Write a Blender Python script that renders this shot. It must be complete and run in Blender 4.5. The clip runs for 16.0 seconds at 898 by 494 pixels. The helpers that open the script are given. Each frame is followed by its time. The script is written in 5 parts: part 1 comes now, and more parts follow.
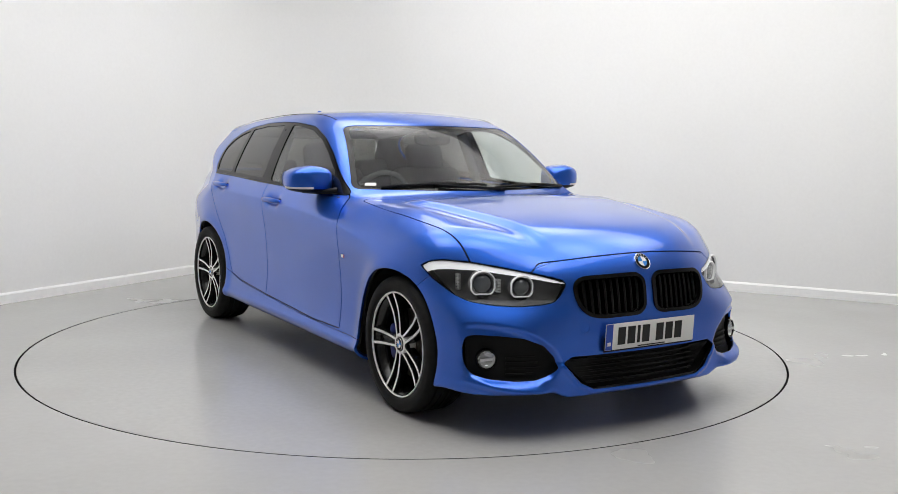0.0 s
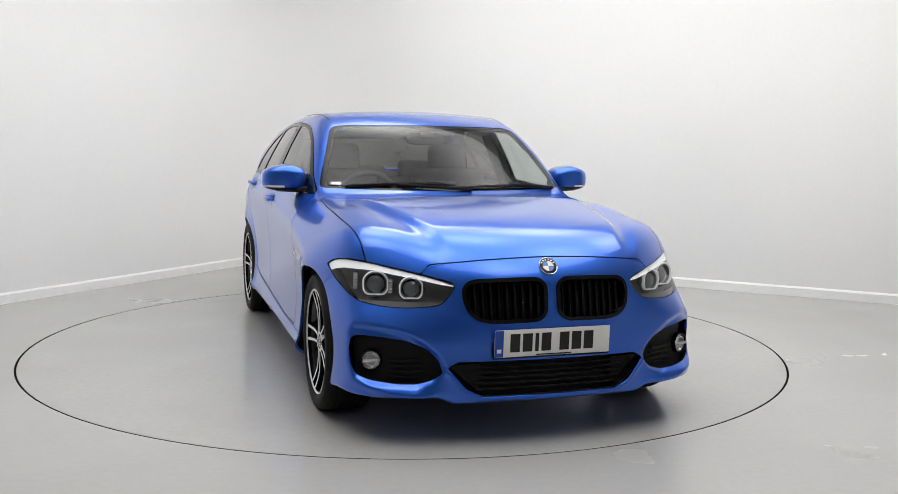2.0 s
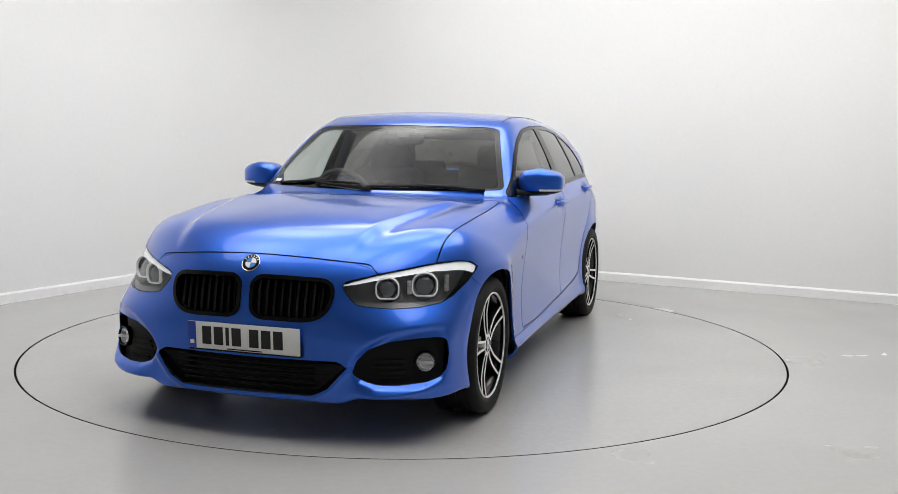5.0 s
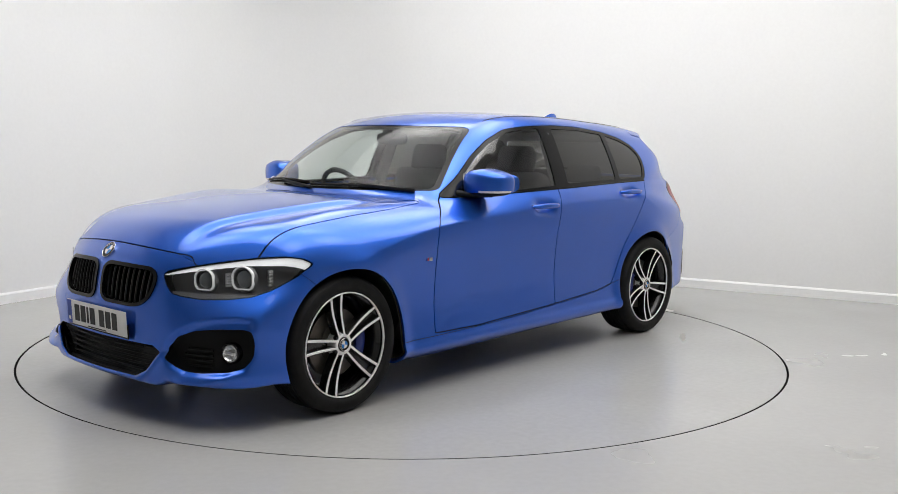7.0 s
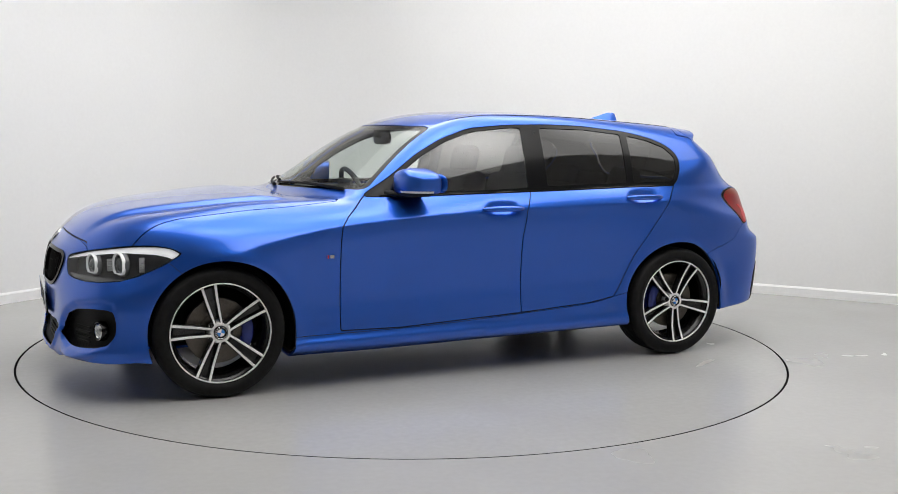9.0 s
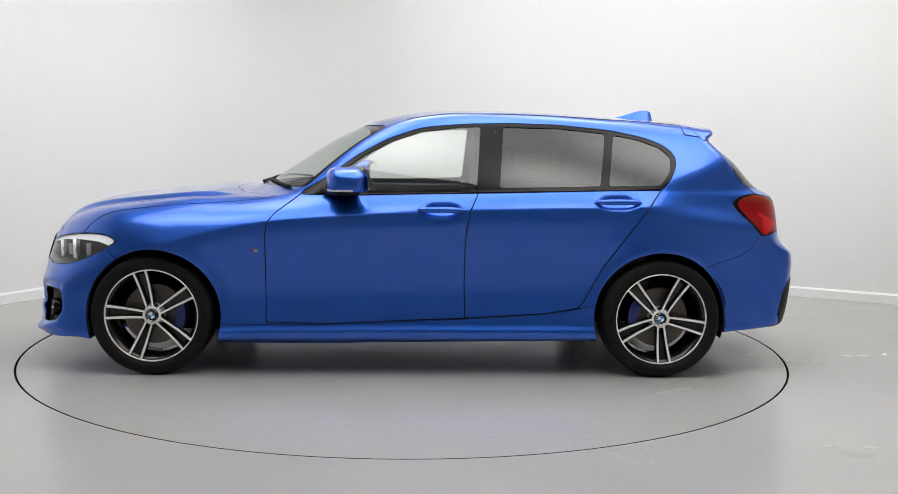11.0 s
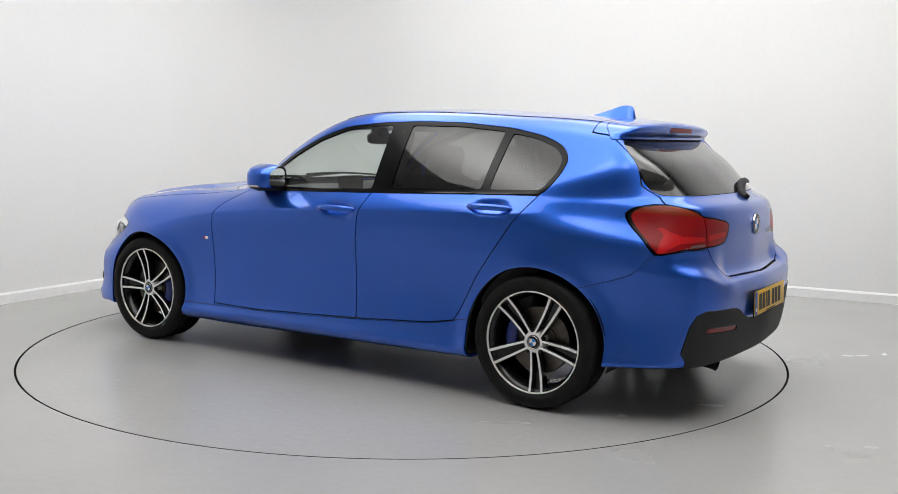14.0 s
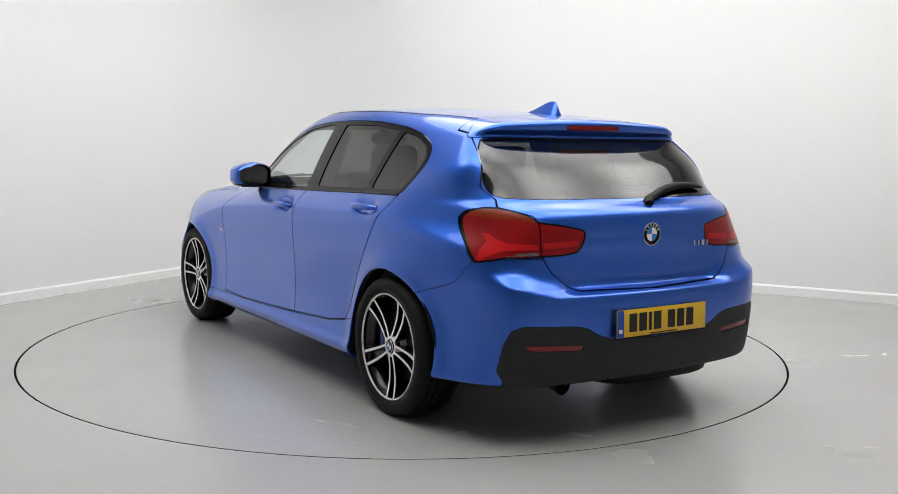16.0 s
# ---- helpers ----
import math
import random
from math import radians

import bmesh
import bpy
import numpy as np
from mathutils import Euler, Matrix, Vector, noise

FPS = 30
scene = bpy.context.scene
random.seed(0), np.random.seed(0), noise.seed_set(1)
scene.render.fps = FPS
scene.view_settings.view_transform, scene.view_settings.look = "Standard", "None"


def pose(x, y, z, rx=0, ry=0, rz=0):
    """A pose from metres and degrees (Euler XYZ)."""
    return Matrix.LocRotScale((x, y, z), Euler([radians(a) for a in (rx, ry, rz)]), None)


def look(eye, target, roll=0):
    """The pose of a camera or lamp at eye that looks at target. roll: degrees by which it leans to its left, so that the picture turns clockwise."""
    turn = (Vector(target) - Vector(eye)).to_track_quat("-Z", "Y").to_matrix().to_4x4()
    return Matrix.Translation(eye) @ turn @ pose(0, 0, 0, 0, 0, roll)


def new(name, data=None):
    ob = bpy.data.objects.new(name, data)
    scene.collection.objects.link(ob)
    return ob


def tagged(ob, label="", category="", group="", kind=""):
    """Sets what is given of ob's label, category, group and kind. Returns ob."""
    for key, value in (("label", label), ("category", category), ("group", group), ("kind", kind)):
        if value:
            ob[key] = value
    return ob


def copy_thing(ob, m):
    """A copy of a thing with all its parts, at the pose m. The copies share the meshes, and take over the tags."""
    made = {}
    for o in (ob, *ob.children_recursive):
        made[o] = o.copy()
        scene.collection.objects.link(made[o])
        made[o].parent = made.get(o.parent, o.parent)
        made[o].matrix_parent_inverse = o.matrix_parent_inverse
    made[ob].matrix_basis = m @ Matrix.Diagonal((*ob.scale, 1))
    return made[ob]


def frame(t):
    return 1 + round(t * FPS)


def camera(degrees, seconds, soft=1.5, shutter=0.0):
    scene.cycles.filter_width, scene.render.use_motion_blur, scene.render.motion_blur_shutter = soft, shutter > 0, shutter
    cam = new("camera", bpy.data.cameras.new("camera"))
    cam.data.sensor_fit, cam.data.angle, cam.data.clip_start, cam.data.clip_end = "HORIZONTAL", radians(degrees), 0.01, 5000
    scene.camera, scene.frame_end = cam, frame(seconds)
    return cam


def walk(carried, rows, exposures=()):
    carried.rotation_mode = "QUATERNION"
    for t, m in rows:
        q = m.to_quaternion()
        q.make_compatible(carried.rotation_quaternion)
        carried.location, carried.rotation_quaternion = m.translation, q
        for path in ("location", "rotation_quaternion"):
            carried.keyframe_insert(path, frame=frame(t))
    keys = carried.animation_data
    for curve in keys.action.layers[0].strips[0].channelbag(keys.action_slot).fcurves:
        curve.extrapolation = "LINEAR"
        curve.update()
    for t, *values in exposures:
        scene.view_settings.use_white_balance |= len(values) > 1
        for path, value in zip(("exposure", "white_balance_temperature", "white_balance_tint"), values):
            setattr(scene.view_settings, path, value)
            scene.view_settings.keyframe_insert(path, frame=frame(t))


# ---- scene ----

# ================= camera =================
cam = camera(49.4, 16.0, soft=0.8)
EYE = (0.0, -5.983, 1.264)
VIEW = look(EYE, (0.2466, -0.0107, 0.5955), 0.83)
walk(cam, [(0.0, VIEW), (16.0, VIEW)], [(0.0, 0.0), (16.0, 0.0)])

# turntable heading in degrees over time, and where the car stands on it
HEADING = [(0.0, -60.45), (0.5, -61.5), (1.0, -64.25), (1.5, -68.5), (2.0, -74.3), (2.5, -80.15), (3.0, -86.2),
           (3.5, -92.1), (4.0, -98.3), (4.2, -100.7), (6.3, -125.45), (6.5, -127.85), (7.0, -133.9), (7.5, -139.7),
           (8.0, -145.65), (8.5, -151.5), (9.0, -157.4), (9.2, -159.75), (11.3, -183.6), (11.5, -186.0), (12.0, -192.0),
           (12.5, -197.8), (13.0, -203.6), (13.5, -209.45), (14.0, -215.4), (14.5, -221.4), (15.0, -227.45),
           (15.5, -233.45), (16.0, -239.55)]
CAR_OFFSET = (-0.004, 0.040)

# ================= light =================
world = bpy.data.worlds.new("world")
world.use_nodes = True
scene.world = world
world.node_tree.nodes["Background"].inputs[0].default_value = (0.9, 0.95, 1.0, 1)
world.node_tree.nodes["Background"].inputs[1].default_value = 0.02
LAMP_POWER = 2.80


# ================= materials =================
def material(name, color=(0.5, 0.5, 0.5), rough=0.5, metal=0.0, coat=0.0, coat_rough=0.03, grain=0.0, grain_size=60.0,
             stain=0.0, stain_size=2.0, dirt=None, dirt_size=0.5, bump=0.0, bump_size=200.0, ior=1.45, spec=0.5, emit=0.0, rough_var=0.0):
    m = bpy.data.materials.new(name)
    m.use_nodes = True
    t = m.node_tree
    b = t.nodes["Principled BSDF"]
    b.inputs["Base Color"].default_value = (*color, 1)
    b.inputs["Roughness"].default_value = rough
    b.inputs["Metallic"].default_value = metal
    b.inputs["Coat Weight"].default_value = coat
    b.inputs["Coat Roughness"].default_value = coat_rough
    b.inputs["IOR"].default_value = ior
    b.inputs["Specular IOR Level"].default_value = spec
    if emit:
        b.inputs["Emission Color"].default_value = (*color, 1)
        b.inputs["Emission Strength"].default_value = emit
    co = t.nodes.new("ShaderNodeTexCoord").outputs["Object"]

    def noise_at(size, detail=4.0):
        n = t.nodes.new("ShaderNodeTexNoise")
        n.inputs["Scale"].default_value = size
        n.inputs["Detail"].default_value = detail
        t.links.new(co, n.inputs["Vector"])
        return n.outputs["Fac"]

    if grain or stain:
        last = None
        for size, amount in ((grain_size, grain), (stain_size, stain)):
            if not amount:
                continue
            r = t.nodes.new("ShaderNodeMapRange")
            r.inputs["From Min"].default_value, r.inputs["From Max"].default_value = 0.1, 0.9
            r.inputs["To Min"].default_value, r.inputs["To Max"].default_value = 1 - 2 * amount, 1 + 2 * amount
            t.links.new(noise_at(size), r.inputs["Value"])
            if last is None:
                last = r.outputs[0]
            else:
                k = t.nodes.new("ShaderNodeMath")
                k.operation = "MULTIPLY"
                t.links.new(last, k.inputs[0])
                t.links.new(r.outputs[0], k.inputs[1])
                last = k.outputs[0]
        mul = t.nodes.new("ShaderNodeVectorMath")
        mul.operation = "SCALE"
        mul.inputs[0].default_value = color
        t.links.new(last, mul.inputs["Scale"])
        t.links.new(mul.outputs[0], b.inputs["Base Color"])
    if dirt:
        src = b.inputs["Base Color"].links[0].from_socket
        r = t.nodes.new("ShaderNodeMapRange")
        r.inputs["From Min"].default_value, r.inputs["From Max"].default_value = 0.46, 0.80
        r.inputs["To Min"].default_value, r.inputs["To Max"].default_value = 0.0, 0.6
        r.interpolation_type = "SMOOTHSTEP"
        t.links.new(noise_at(dirt_size, 5.0), r.inputs["Value"])
        mx = t.nodes.new("ShaderNodeMix")
        mx.data_type = "RGBA"
        t.links.new(r.outputs[0], mx.inputs[0])
        t.links.new(src, mx.inputs[6])
        mx.inputs[7].default_value = (*dirt, 1)
        t.links.new(mx.outputs[2], b.inputs["Base Color"])
    if rough_var:
        r = t.nodes.new("ShaderNodeMapRange")
        r.inputs["From Min"].default_value, r.inputs["From Max"].default_value = 0.1, 0.9
        r.inputs["To Min"].default_value, r.inputs["To Max"].default_value = max(rough - 2 * rough_var, 0.02), rough + 2 * rough_var
        t.links.new(noise_at(stain_size * 1.7), r.inputs["Value"])
        t.links.new(r.outputs[0], b.inputs["Roughness"])
    if bump:
        n = t.nodes.new("ShaderNodeBump")
        n.inputs["Strength"].default_value = 0.5
        n.inputs["Distance"].default_value = bump
        t.links.new(noise_at(bump_size), n.inputs["Height"])
        t.links.new(n.outputs[0], b.inputs["Normal"])
    return m


def thin_glass(name, tint, rough=0.0, sheen=0.05):
    """A thin pane: tinted straight-through light and a mirror sheen that grows at grazing angles, alike from both sides."""
    m = bpy.data.materials.new(name)
    m.use_nodes = True
    t = m.node_tree
    t.nodes.remove(t.nodes["Principled BSDF"])
    a, g, mix, lw, pw, fr = (t.nodes.new("ShaderNode" + k) for k in ("BsdfTransparent", "BsdfGlossy", "MixShader", "LayerWeight", "Math", "MapRange"))
    a.inputs["Color"].default_value = (*tint, 1)
    g.inputs["Roughness"].default_value = rough
    g.inputs["Color"].default_value = (1, 1, 1, 1)
    lw.inputs["Blend"].default_value = 0.5
    pw.operation = "POWER"
    pw.inputs[1].default_value = 5.0
    fr.inputs["To Min"].default_value = sheen
    t.links.new(lw.outputs["Facing"], pw.inputs[0])
    t.links.new(pw.outputs[0], fr.inputs["Value"])
    t.links.new(fr.outputs[0], mix.inputs[0])
    t.links.new(a.outputs[0], mix.inputs[1])
    t.links.new(g.outputs[0], mix.inputs[2])
    t.links.new(mix.outputs[0], t.nodes["Material Output"].inputs["Surface"])
    return m


PAINT = material("blue_metallic_paint", (0.018, 0.122, 0.62), 0.35, 0.88, coat=1.0, coat_rough=0.06, grain=0.10, grain_size=1800,
                 stain=0.03, stain_size=3)
BLACK_GLOSS = material("black_gloss", (0.0035, 0.0035, 0.004), 0.16, spec=0.28)
BLACK_PLASTIC = material("black_plastic", (0.007, 0.007, 0.0075), 0.55, spec=0.25, grain=0.15, grain_size=300, bump=0.0004, bump_size=900)
GREY_PLASTIC = material("grey_plastic", (0.026, 0.027, 0.029), 0.6, spec=0.3, grain=0.12, grain_size=400, bump=0.0004, bump_size=900)
CABIN = material("cabin_trim", (0.05, 0.05, 0.052), 0.7, grain=0.15, grain_size=80, bump=0.0005, bump_size=500)
HEADLINER = material("headliner", (0.26, 0.26, 0.25), 0.9, grain=0.08, grain_size=120)
SEAT = material("seat_cloth", (0.022, 0.022, 0.024), 0.8, grain=0.25, grain_size=250, stain=0.1, stain_size=8, bump=0.001, bump_size=400)
CHROME = material("chrome", (0.82, 0.82, 0.83), 0.1, 1.0)
SATIN = material("satin_silver", (0.72, 0.72, 0.73), 0.3, 0.9, grain=0.05, grain_size=200)
MACHINED = material("machined_alloy", (0.92, 0.915, 0.90), 0.40, 0.15, grain=0.06, grain_size=500)
ALLOY_BLACK = material("black_alloy", (0.007, 0.007, 0.0075), 0.25, 0.0, coat=0.3)
RUBBER = material("tyre_rubber", (0.007, 0.007, 0.007), 0.65, spec=0.25, grain=0.25, grain_size=40, stain=0.2, stain_size=6, bump=0.0008, bump_size=300)
DISC = material("brake_disc", (0.13, 0.115, 0.10), 0.4, 0.9, grain=0.1, grain_size=90)
CALIPER = material("blue_caliper", (0.008, 0.02, 0.17), 0.35, coat=0.4, grain=0.1, grain_size=60)
PLATE_WHITE = material("plate_white", (0.82, 0.82, 0.80), 0.35, grain=0.02, grain_size=100)
PLATE_YELLOW = material("plate_yellow", (0.80, 0.50, 0.03), 0.35, grain=0.03, grain_size=100)
PLATE_BLUE = material("plate_blue", (0.02, 0.07, 0.42), 0.35)
INK = material("black_ink", (0.01, 0.01, 0.01), 0.5)
WHITE_INK = material("white_ink", (0.8, 0.8, 0.8), 0.5)
BADGE_BLUE = material("badge_blue", (0.04, 0.22, 0.62), 0.25, coat=0.6)
BADGE_WHITE = material("badge_white", (0.8, 0.8, 0.8), 0.25, coat=0.6)
STRIPE_RED = material("stripe_red", (0.55, 0.02, 0.02), 0.3)
RED_LENS = material("red_lens", (0.27, 0.004, 0.007), 0.28, spec=0.3, stain=0.15, stain_size=9)
RED_REFLECT = material("red_reflector", (0.24, 0.006, 0.012), 0.25, coat=0.2)
RED_DARK = material("dark_red_lens", (0.11, 0.003, 0.005), 0.28, spec=0.3)
RED_AMBER = material("amber_red_lens", (0.22, 0.022, 0.004), 0.28, spec=0.3, stain=0.12, stain_size=7)
RED_BRIGHT = material("red_light_guide", (0.55, 0.010, 0.013), 0.3, spec=0.3)
LAMP_GREY = material("lamp_housing", (0.15, 0.15, 0.155), 0.3, 0.3, grain=0.1, grain_size=50)
LAMP_DARK = material("lamp_bezel", (0.075, 0.075, 0.077), 0.35, 0.0)
# weak emission added to lift the headlight strip and rings to their brightness
BROW = material("daytime_strip_added_glow", (0.92, 0.93, 0.93), 0.3, coat=0.4, emit=0.32)
RING = material("ring_added_glow", (0.75, 0.75, 0.75), 0.3, coat=0.4, emit=0.22)
LAMP_WHITE = material("lamp_light_guide", (0.90, 0.90, 0.89), 0.3, 0.0, coat=0.5)
LENS = material("projector_lens", (0.10, 0.11, 0.12), 0.04, 0.3, coat=1.0)
REFLECTOR = material("lamp_reflector", (0.85, 0.85, 0.85), 0.12, 1.0)
MIRROR = material("mirror_glass", (0.85, 0.87, 0.87), 0.02, 1.0)
CLEAR = thin_glass("clear_glass", (0.78, 0.83, 0.80), 0.01, 0.02)
SIDE_CLEAR = thin_glass("clear_door_glass", (0.90, 0.94, 0.92), 0.0, 0.11)
TINT = thin_glass("privacy_glass", (0.115, 0.112, 0.106), 0.0, 0.065)
TINT_REAR = thin_glass("rear_privacy_glass", (0.11, 0.108, 0.10), 0.03, 0.085)
LENS_CLEAR = thin_glass("lamp_cover", (0.93, 0.94, 0.95))
for pane in (CLEAR, SIDE_CLEAR, TINT, TINT_REAR, LENS_CLEAR):
    pane.use_backface_culling = False

WALL = material("white_wall_paint", (0.80, 0.80, 0.79), 0.75, grain=0.012, grain_size=40, stain=0.02, stain_size=0.6, bump=0.0006, bump_size=120)
SKIRTING = material("white_gloss_skirting", (0.88, 0.88, 0.87), 0.35, grain=0.02, grain_size=20)
FLOOR = material("grey_floor_paint", (0.415, 0.410, 0.402), 0.24, grain=0.02, grain_size=30, stain=0.05, stain_size=0.7, rough_var=0.04)
DECK = material("grey_turntable_paint", (0.415, 0.410, 0.402), 0.22, dirt=(0.36, 0.345, 0.33), dirt_size=0.9, grain=0.03, grain_size=30, stain=0.04, stain_size=0.8, rough_var=0.04)
# near-black for the turntable gap: its shade is put into the colour
PIT = material("gap_shade_black", (0.008, 0.008, 0.008), 0.9, spec=0.1)
DUST = material("dried_water_mark", (0.375, 0.36, 0.34), 0.3, grain=0.1, grain_size=14)
# grey of the unseen south wall, chosen to set fill and reflections on the car
FILL_WALL = material("grey_fill_wall", (0.70, 0.70, 0.70), 0.8, grain=0.05, grain_size=20, stain=0.05, stain_size=0.7)
CEILING = material("white_ceiling", (0.78, 0.78, 0.77), 0.85, grain=0.02, grain_size=8)
LAMP_FRAME = material("white_lamp_frame", (0.8, 0.8, 0.8), 0.4)
GLOW = material("lamp_diffuser", (1.0, 0.985, 0.96), 0.6, emit=LAMP_POWER)


def brighter_middle(m):
    """A diffuser glows most where its lamps sit behind it, in the middle."""
    t = m.node_tree
    co, ln, mr = (t.nodes.new("ShaderNode" + k) for k in ("TexCoord", "VectorMath", "MapRange"))
    ln.operation = "LENGTH"
    mr.interpolation_type = "SMOOTHSTEP"
    mr.inputs["From Max"].default_value = 1.15
    mr.inputs["To Min"].default_value, mr.inputs["To Max"].default_value = LAMP_POWER * 1.6, LAMP_POWER * 0.60
    t.links.new(co.outputs["Object"], ln.inputs[0])
    t.links.new(ln.outputs["Value"], mr.inputs["Value"])
    t.links.new(mr.outputs[0], t.nodes["Principled BSDF"].inputs["Emission Strength"])


brighter_middle(GLOW)


# ================= mesh tools =================
def mesh_of(name, V, F, N=None, smooth=True):
    me = bpy.data.meshes.new(name)
    me.from_pydata(np.asarray(V, float).tolist(), [], F.tolist() if isinstance(F, np.ndarray) else F)
    if smooth:
        me.shade_smooth()
    if N is not None and len(V):
        me.normals_split_custom_set_from_vertices(np.asarray(N, float).tolist())
    return me


def part(name, data, mat, parent, label=""):
    """Links a bmesh or a mesh as one object under a thing or a part."""
    if isinstance(data, bmesh.types.BMesh):
        me = bpy.data.meshes.new(name)
        data.to_mesh(me)
        data.free()
        data = me
    if mat and not data.materials:
        data.materials.append(mat)
    ob = new(name, data)
    ob.parent = parent
    if label:
        tagged(ob, label)
    return ob


def soft_bm(bm, angle=40):
    for f in bm.faces:
        f.smooth = True
    for e in bm.edges:
        if len(e.link_faces) == 2 and e.calc_face_angle(0) > radians(angle):
            e.smooth = False
    return bm


def box(bm, lo, hi, bevel=0.0, m=None, segments=2):
    """Adds a bevelled box between two corners to bm."""
    lo, hi = Vector(lo), Vector(hi)
    b = bmesh.new()
    bmesh.ops.create_cube(b, size=1.0, matrix=Matrix.LocRotScale((lo + hi) / 2, None, hi - lo))
    if bevel:
        bmesh.ops.bevel(b, geom=b.edges[:], offset=bevel, segments=segments, affect="EDGES", profile=0.5)
    add(bm, b, m)
    return bm


def add(bm, b, m=None):
    if m is not None:
        b.transform(m)
    me = bpy.data.meshes.new("tmp")
    b.to_mesh(me)
    b.free()
    bm.from_mesh(me)
    bpy.data.meshes.remove(me)
    return bm


def lathe(bm, rows, n=48, m=None, closed=False):
    """Turns rows of (radius, height) about the local z axis."""
    b = bmesh.new()
    rings = [[b.verts.new((r * math.cos(2 * math.pi * i / n), r * math.sin(2 * math.pi * i / n), h)) for i in range(n)] for r, h in rows]
    pairs = list(zip(rings, rings[1:])) + ([(rings[-1], rings[0])] if closed else [])
    for p, q in pairs:
        for i in range(n):
            j = (i + 1) % n
            b.faces.new((p[i], p[j], q[j], q[i]))
    bmesh.ops.remove_doubles(b, verts=b.verts[:], dist=1e-6)
    return add(bm, b, m)


def tube(bm, points, radius, n=8, closed=False, flat=1.0):
    """A round bar along points; radius a number or one for each point."""
    b = bmesh.new()
    P = [Vector(p) for p in points]
    rs = [radius] * len(P) if isinstance(radius, (int, float)) else radius
    rings = []
    for i, p in enumerate(P):
        if closed:
            d = P[(i + 1) % len(P)] - P[i - 1]
        else:
            d = P[min(i + 1, len(P) - 1)] - P[max(i - 1, 0)]
        d.normalize()
        s = d.cross(Vector((0, 0, 1)))
        if s.length < 0.05:
            s = d.cross(Vector((1, 0, 0)))
        s.normalize()
        u = s.cross(d)
        rings.append([b.verts.new(p + (s * math.cos(2 * math.pi * k / n) + u * flat * math.sin(2 * math.pi * k / n)) * rs[i]) for k in range(n)])
    seq = list(zip(rings, rings[1:])) + ([(rings[-1], rings[0])] if closed else [])
    for p, q in seq:
        for k in range(n):
            j = (k + 1) % n
            b.faces.new((p[k], q[k], q[j], p[j]))
    if not closed:
        b.faces.new(rings[0])
        b.faces.new(rings[-1][::-1])
    bmesh.ops.recalc_face_normals(b, faces=b.faces[:])
    return add(bm, b)


def chaikin(poly, times=2):
    P = np.array(poly, float)
    for _ in range(times):
        Q = np.roll(P, -1, 0)
        P = np.stack([0.75 * P + 0.25 * Q, 0.25 * P + 0.75 * Q], 1).reshape(-1, 2)
    return P


def rounded(poly, r, n=5):
    """A polygon with its corners rounded to about r."""
    P = np.array(poly, float)
    out = []
    for a, b, c in zip(np.roll(P, 1, 0), P, np.roll(P, -1, 0)):
        la, lc = np.linalg.norm(a - b), np.linalg.norm(c - b)
        p, q = b + (a - b) / la * min(r, 0.48 * la), b + (c - b) / lc * min(r, 0.48 * lc)
        for i in range(n):
            s = i / (n - 1)
            out.append(p * (1 - s) ** 2 + b * 2 * s * (1 - s) + q * s * s)
    return np.array(out)


def poly_sdf(u, v, poly):
    """Signed distance to a polygon, negative inside."""
    P = np.asarray(poly, float)
    d = np.full(len(u), 1e9)
    inside = np.zeros(len(u), bool)
    for (ax, ay), (bx, by) in zip(P, np.roll(P, -1, 0)):
        ex, ey = bx - ax, by - ay
        k = np.clip(((u - ax) * ex + (v - ay) * ey) / (ex * ex + ey * ey + 1e-12), 0, 1)
        d = np.minimum(d, (u - ax - k * ex) ** 2 + (v - ay - k * ey) ** 2)
        if abs(ey) > 1e-12:
            inside ^= ((ay > v) != (by > v)) & (u < ex * (v - ay) / ey + ax)
    d = np.sqrt(d)
    return np.where(inside, -d, d)


